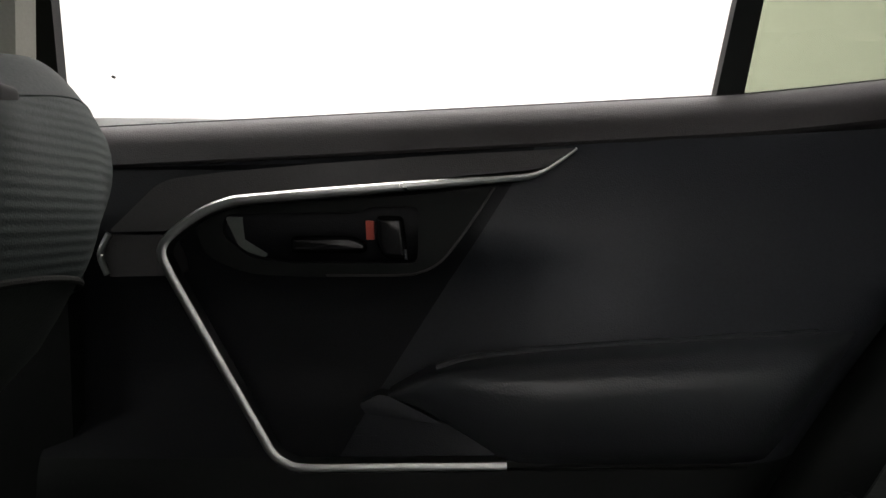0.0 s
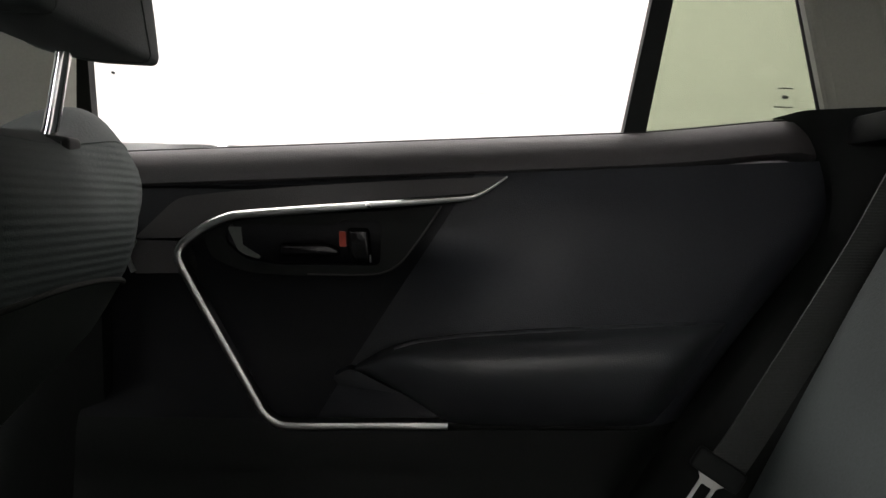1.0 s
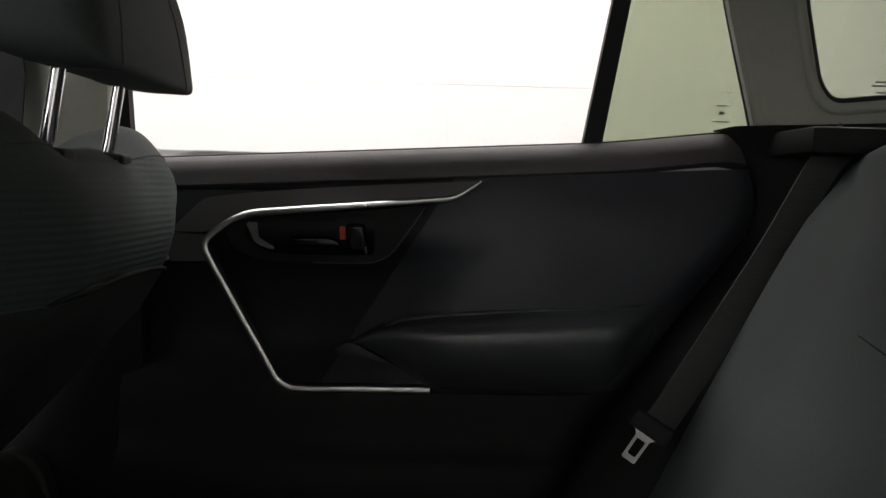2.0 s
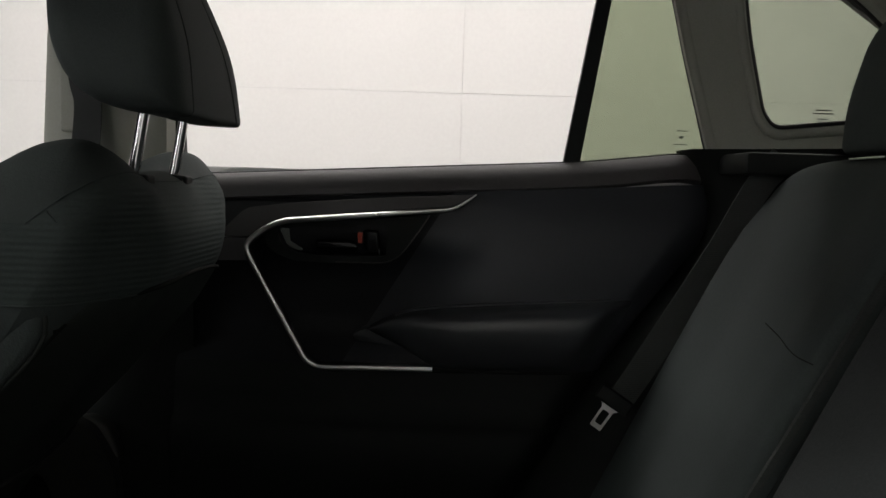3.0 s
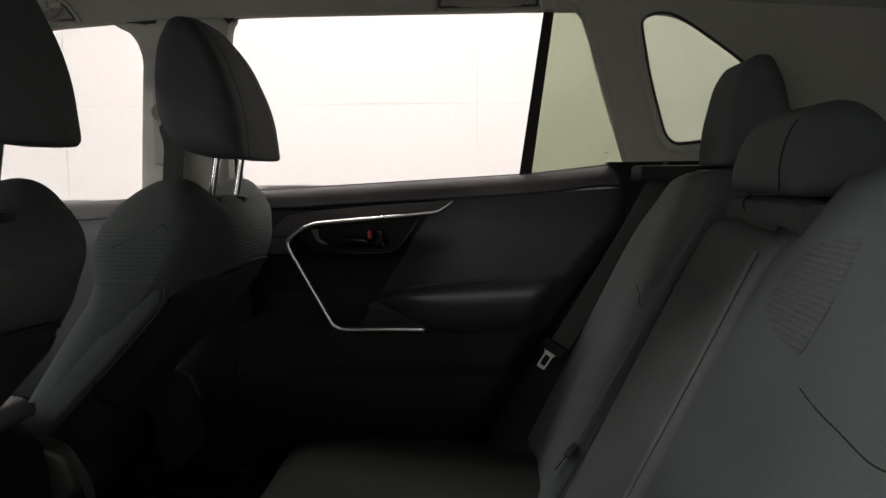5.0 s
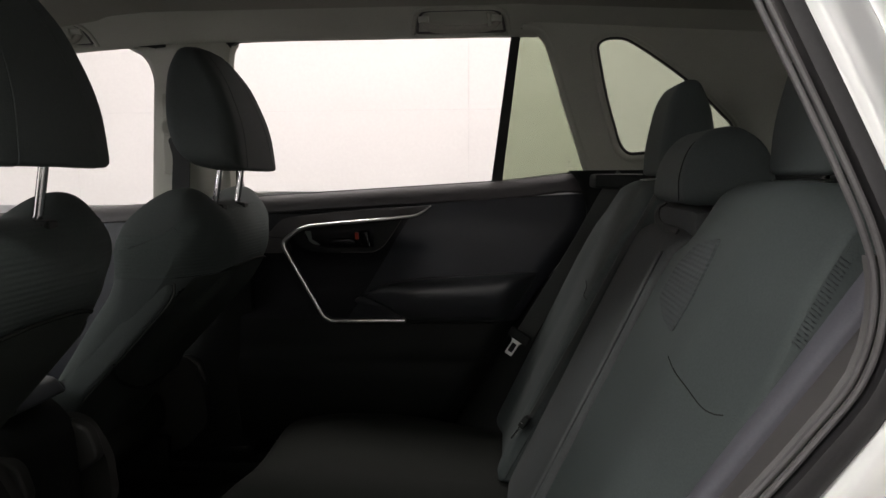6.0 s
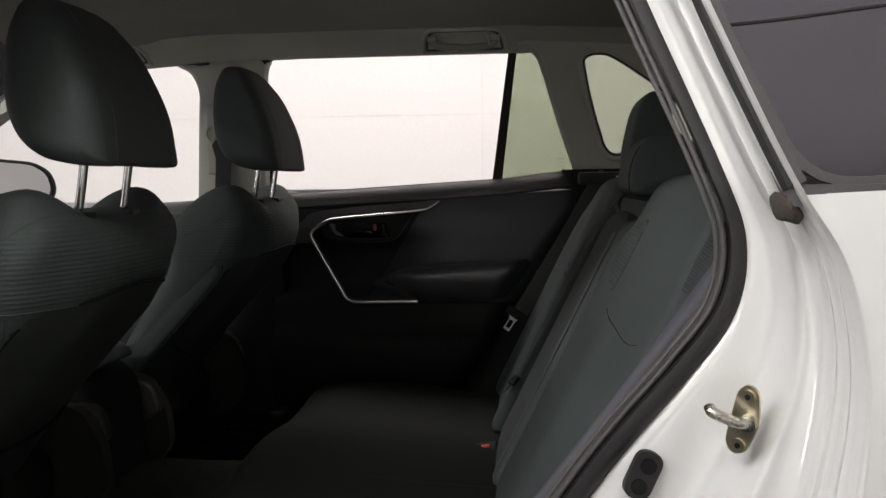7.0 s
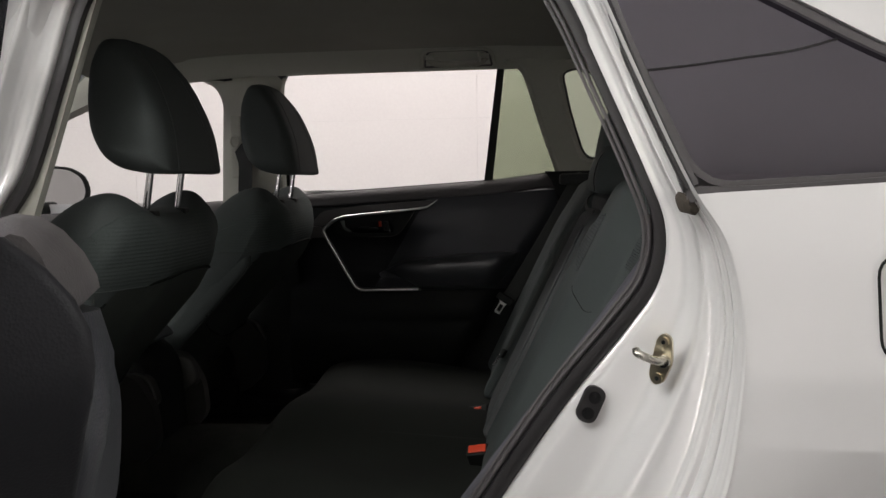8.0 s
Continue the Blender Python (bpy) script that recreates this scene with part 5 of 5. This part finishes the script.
# headrests
for y, label in ((0.365, "grey cloth headrest"), (-0.365, "grey cloth headrest")):
    prof = rounded([(0.962, 1.150), (0.966, 1.22), (0.985, 1.31), (1.008, 1.346), (1.042, 1.350), (1.066, 1.30), (1.078, 1.22), (1.078, 1.150)], [0.012, 0.04, 0.04, 0.02, 0.02, 0.04, 0.04, 0.012], 4)

    def rmod(x, yy, z, w, y=y):
        return x, y + (yy - y) * (1 - 0.17 * step(1.2, 1.36, z)), z

    dx = 0.0 if y > 0 else 0.045
    hr = part("outer_headrest", turned(pillow(prof, y - 0.125, y + 0.125, 0.038, rmod, 8, 8, True), pose(dx, 0, 0)), CLOTH_SMOOTH, bench, label, angle=70)
    for dy in (-0.06, 0.06):
        part("post", tube([(1.02 + dx, y + dy, 1.10), (1.025 + dx, y + dy, 1.17)], 0.006, 12), CHROME, hr)
    part("silver_guide", turned(pillow(rounded([(0.940, 1.141), (0.985, 1.144), (0.985, 1.147), (0.940, 1.144)], 0.001), y - 0.045, y + 0.045, 0.0012), pose(dx + 0.008, 0, -0.001)), SATIN, hr)
prof = rounded([(0.914, 1.105), (0.914, 1.150), (0.928, 1.192), (0.956, 1.221), (1.000, 1.228), (1.046, 1.196), (1.056, 1.105)], [0.02, 0.03, 0.03, 0.03, 0.03, 0.03, 0.02], 4)
ch = part("centre_headrest", pillow(prof, -0.205, 0.090, 0.036, lambda x, y, z, w: (x, -0.0575 + (y + 0.0575) * (1 - 0.24 * step(1.10, 1.23, z)), z), 8, 8, True), CLOTH_SMOOTH, bench, "low wide centre headrest", angle=70)
part("headrest_seam", tube(smooth_line([(0.9135, -0.150, 1.112), (0.9138, -0.149, 1.150), (0.930, -0.142, 1.193), (0.964, -0.136, 1.2215)], 5), 0.0009, 6), CLOTH_SHADE_SEAM, ch)
part("centre_shelf", block(0.932, -0.165, 1.02, 1.05, 0.165, 1.100, 0.02), CLOTH, bench)
part("strap_loop", sweep(smooth_line([(0.925, 0.000, 1.102), (0.910, -0.012, 1.092), (0.903, -0.045, 1.077), (0.903, -0.10, 1.068), (0.912, -0.155, 1.064)], 5), [(-0.0045, -0.0015), (0.0045, -0.0015), (0.0045, 0.0015), (-0.0045, 0.0015)], (0.8, 0, -0.5)), WEB_DARK, bench, "black release strap")
# cushion
cp = rounded([(0.075, 0.36), (0.085, 0.50), (0.110, 0.550), (0.20, 0.562), (0.45, 0.545), (0.70, 0.530), (0.74, 0.40), (0.70, 0.34)], [0.02, 0.03, 0.04, 0.06, 0.1, 0.03, 0.03, 0.02], 4)


def cmod(x, y, z, w):
    a = abs(w)
    return x + 0.035 * step(0.75, 1.0, a) * (1 - step(0.1, 0.3, x)), y, z + (0.012 * math.cos(w * 7.5) - 0.01 - 0.03 * step(0.70, 1.0, a) - 0.05 * step(0.62, 1.0, a) * min(1.0, ((x - 0.36) / 0.30) ** 2)) * step(0.45, 0.55, z)


# Charcoal like the backrests, but darkened for the shade it lies in.
cushion = part("cushion", pillow(cp, -0.66, 0.66, 0.05, cmod, 40, 6), CLOTH_SHADE_SEAM, bench, "wide charcoal cloth cushion with shade put into its colour", angle=70)
for y in (-0.16, 0.17):
    part("cushion_seam", tube([(x, y, lerp_table([(0.1, 0.545), (0.20, 0.557), (0.45, 0.541), (0.70, 0.527)], x) + 0.012 * math.cos(y / 0.66 * 7.5) - 0.008) for x in np.linspace(0.12, 0.68, 12)], 0.0025, 8), HARD, cushion)

# belt buckles standing at the back of the cushion
for bx, by, tilt in ((0.634, 0.055, -14), (0.655, -0.300, -12)):
    bk = thing("belt_buckle", (bx, by, 0.545), "black belt buckle with a red release button", "belt buckle", "belt buckles")
    m = pose(bx, by, 0.522 if by < 0 else 0.506, tilt, -30, 90)
    part("case", turned(pillow(rounded([(-0.017, -0.03), (0.017, -0.03), (0.015, 0.036), (-0.015, 0.036)], 0.005), -0.026, 0.026, 0.006), m), HARD, bk)
    wide = 0.020 if by < 0 else 0.010
    part("button", turned(block(-0.010 if by < 0 else -0.004, -wide, 0.0362, 0.011 if by < 0 else 0.004, wide, 0.040 if by < 0 else 0.0385, 0.002), m), RED, bk, "red release button")


# seat belts
def strap(path, width, normal, thick=0.0013):
    return sweep(smooth_line(path, 6), [(-width / 2, -thick), (width / 2, -thick), (width / 2, thick), (-width / 2, thick)], normal)


def tongue(parent, m, s=1.0, material=STEEL):
    """A stamped steel tongue with a slot."""
    outer = rounded([(-0.024, 0.022), (-0.020, 0.010), (-0.012, 0.002), (-0.0115, -0.040), (0.0115, -0.040), (0.012, 0.002), (0.020, 0.010), (0.024, 0.022)], 0.003)
    slot = rounded([(-0.0075, -0.002), (0.0075, -0.002), (0.0070, -0.031), (-0.0070, -0.031)], 0.003)
    part("tongue", turned(cut_panel(outer, lambda u, v, d: (u * s, d, v * s), 0.0025, [slot]), m), material, parent, "bare steel belt tongue")


rbelt = thing("rear_seat_belt", (0.72, 0.60, 0.75), "black rear seat belt with a steel tongue, hanging by the door", "seat belt", "seat belts")
part("webbing", strap([(0.945, 0.615, 1.150), (0.905, 0.613, 1.10), (0.845, 0.606, 0.99), (0.770, 0.600, 0.865), (0.715, 0.596, 0.775), (0.690, 0.594, 0.738)], 0.047, (0.30, -1.0, 0.25)), WEB, rbelt)
tm = pose(0.679, 0.590, 0.736, 0, 32, 0) @ pose(0, 0, 0, 0, 0, -14)
part("sleeve", turned(pillow(rounded([(-0.030, -0.004), (0.030, -0.004), (0.030, 0.022), (-0.030, 0.022)], 0.006), -0.008, 0.008, 0.004), tm), HARD, rbelt, "black plastic tongue sleeve")
tongue(rbelt, tm @ pose(0, 0, -0.012), 0.88)

cbelt = thing("centre_seat_belt", (0.70, 0.165, 0.66), "black centre seat belt lying in the backrest gap", "seat belt", "seat belts")
part("webbing", strap([(0.946, 0.166, 1.128), (0.908, 0.166, 1.056), (0.868, 0.166, 0.986), (0.788, 0.166, 0.832), (0.722, 0.167, 0.708), (0.690, 0.169, 0.648)], 0.008, (0, 1, 0.0), 0.0030), WEB, cbelt)
cm = pose(0.684, 0.160, 0.652, 0, 36, 0) @ pose(0, 0, 0, 0, 0, 72)
part("sleeve", turned(pillow(rounded([(-0.016, -0.006), (0.016, -0.006), (0.014, 0.020), (-0.014, 0.020)], 0.005), -0.007, 0.007, 0.004), cm), HARD, cbelt, "black plastic tongue sleeve")
tongue(cbelt, cm @ pose(0, 0, -0.010), 0.66, CHROME)

fbelt = thing("front_seat_belt", (-0.22, 0.655, 1.2), "black front seat belt through a ring on the centre pillar", "seat belt", "seat belts")
part("webbing", strap([(-0.240, 0.664, 1.275), (-0.228, 0.655, 1.24), (-0.216, 0.645, 1.20), (-0.215, 0.632, 1.10), (-0.215, 0.660, 1.02), (-0.215, 0.71, 0.99)], 0.050, (0.1, 1, 0.1)), WEB_DARK, fbelt)
part("ring", sweep([(-0.255 + 0.015 * math.cos(a), 0.654, 1.285 + 0.020 * math.sin(a)) for a in np.linspace(0, 2 * math.pi, 20)[:-1]], disc(0.004, 8), (0, 1, 0), closed=True), TRIM, fbelt, "greige plastic belt ring")
part("height_slider", pillow(rounded([(-0.275, 1.16), (-0.235, 1.16), (-0.235, 1.375), (-0.275, 1.375)], 0.008), 0.662, 0.684, 0.006), TRIM, fbelt, "greige belt height slider")
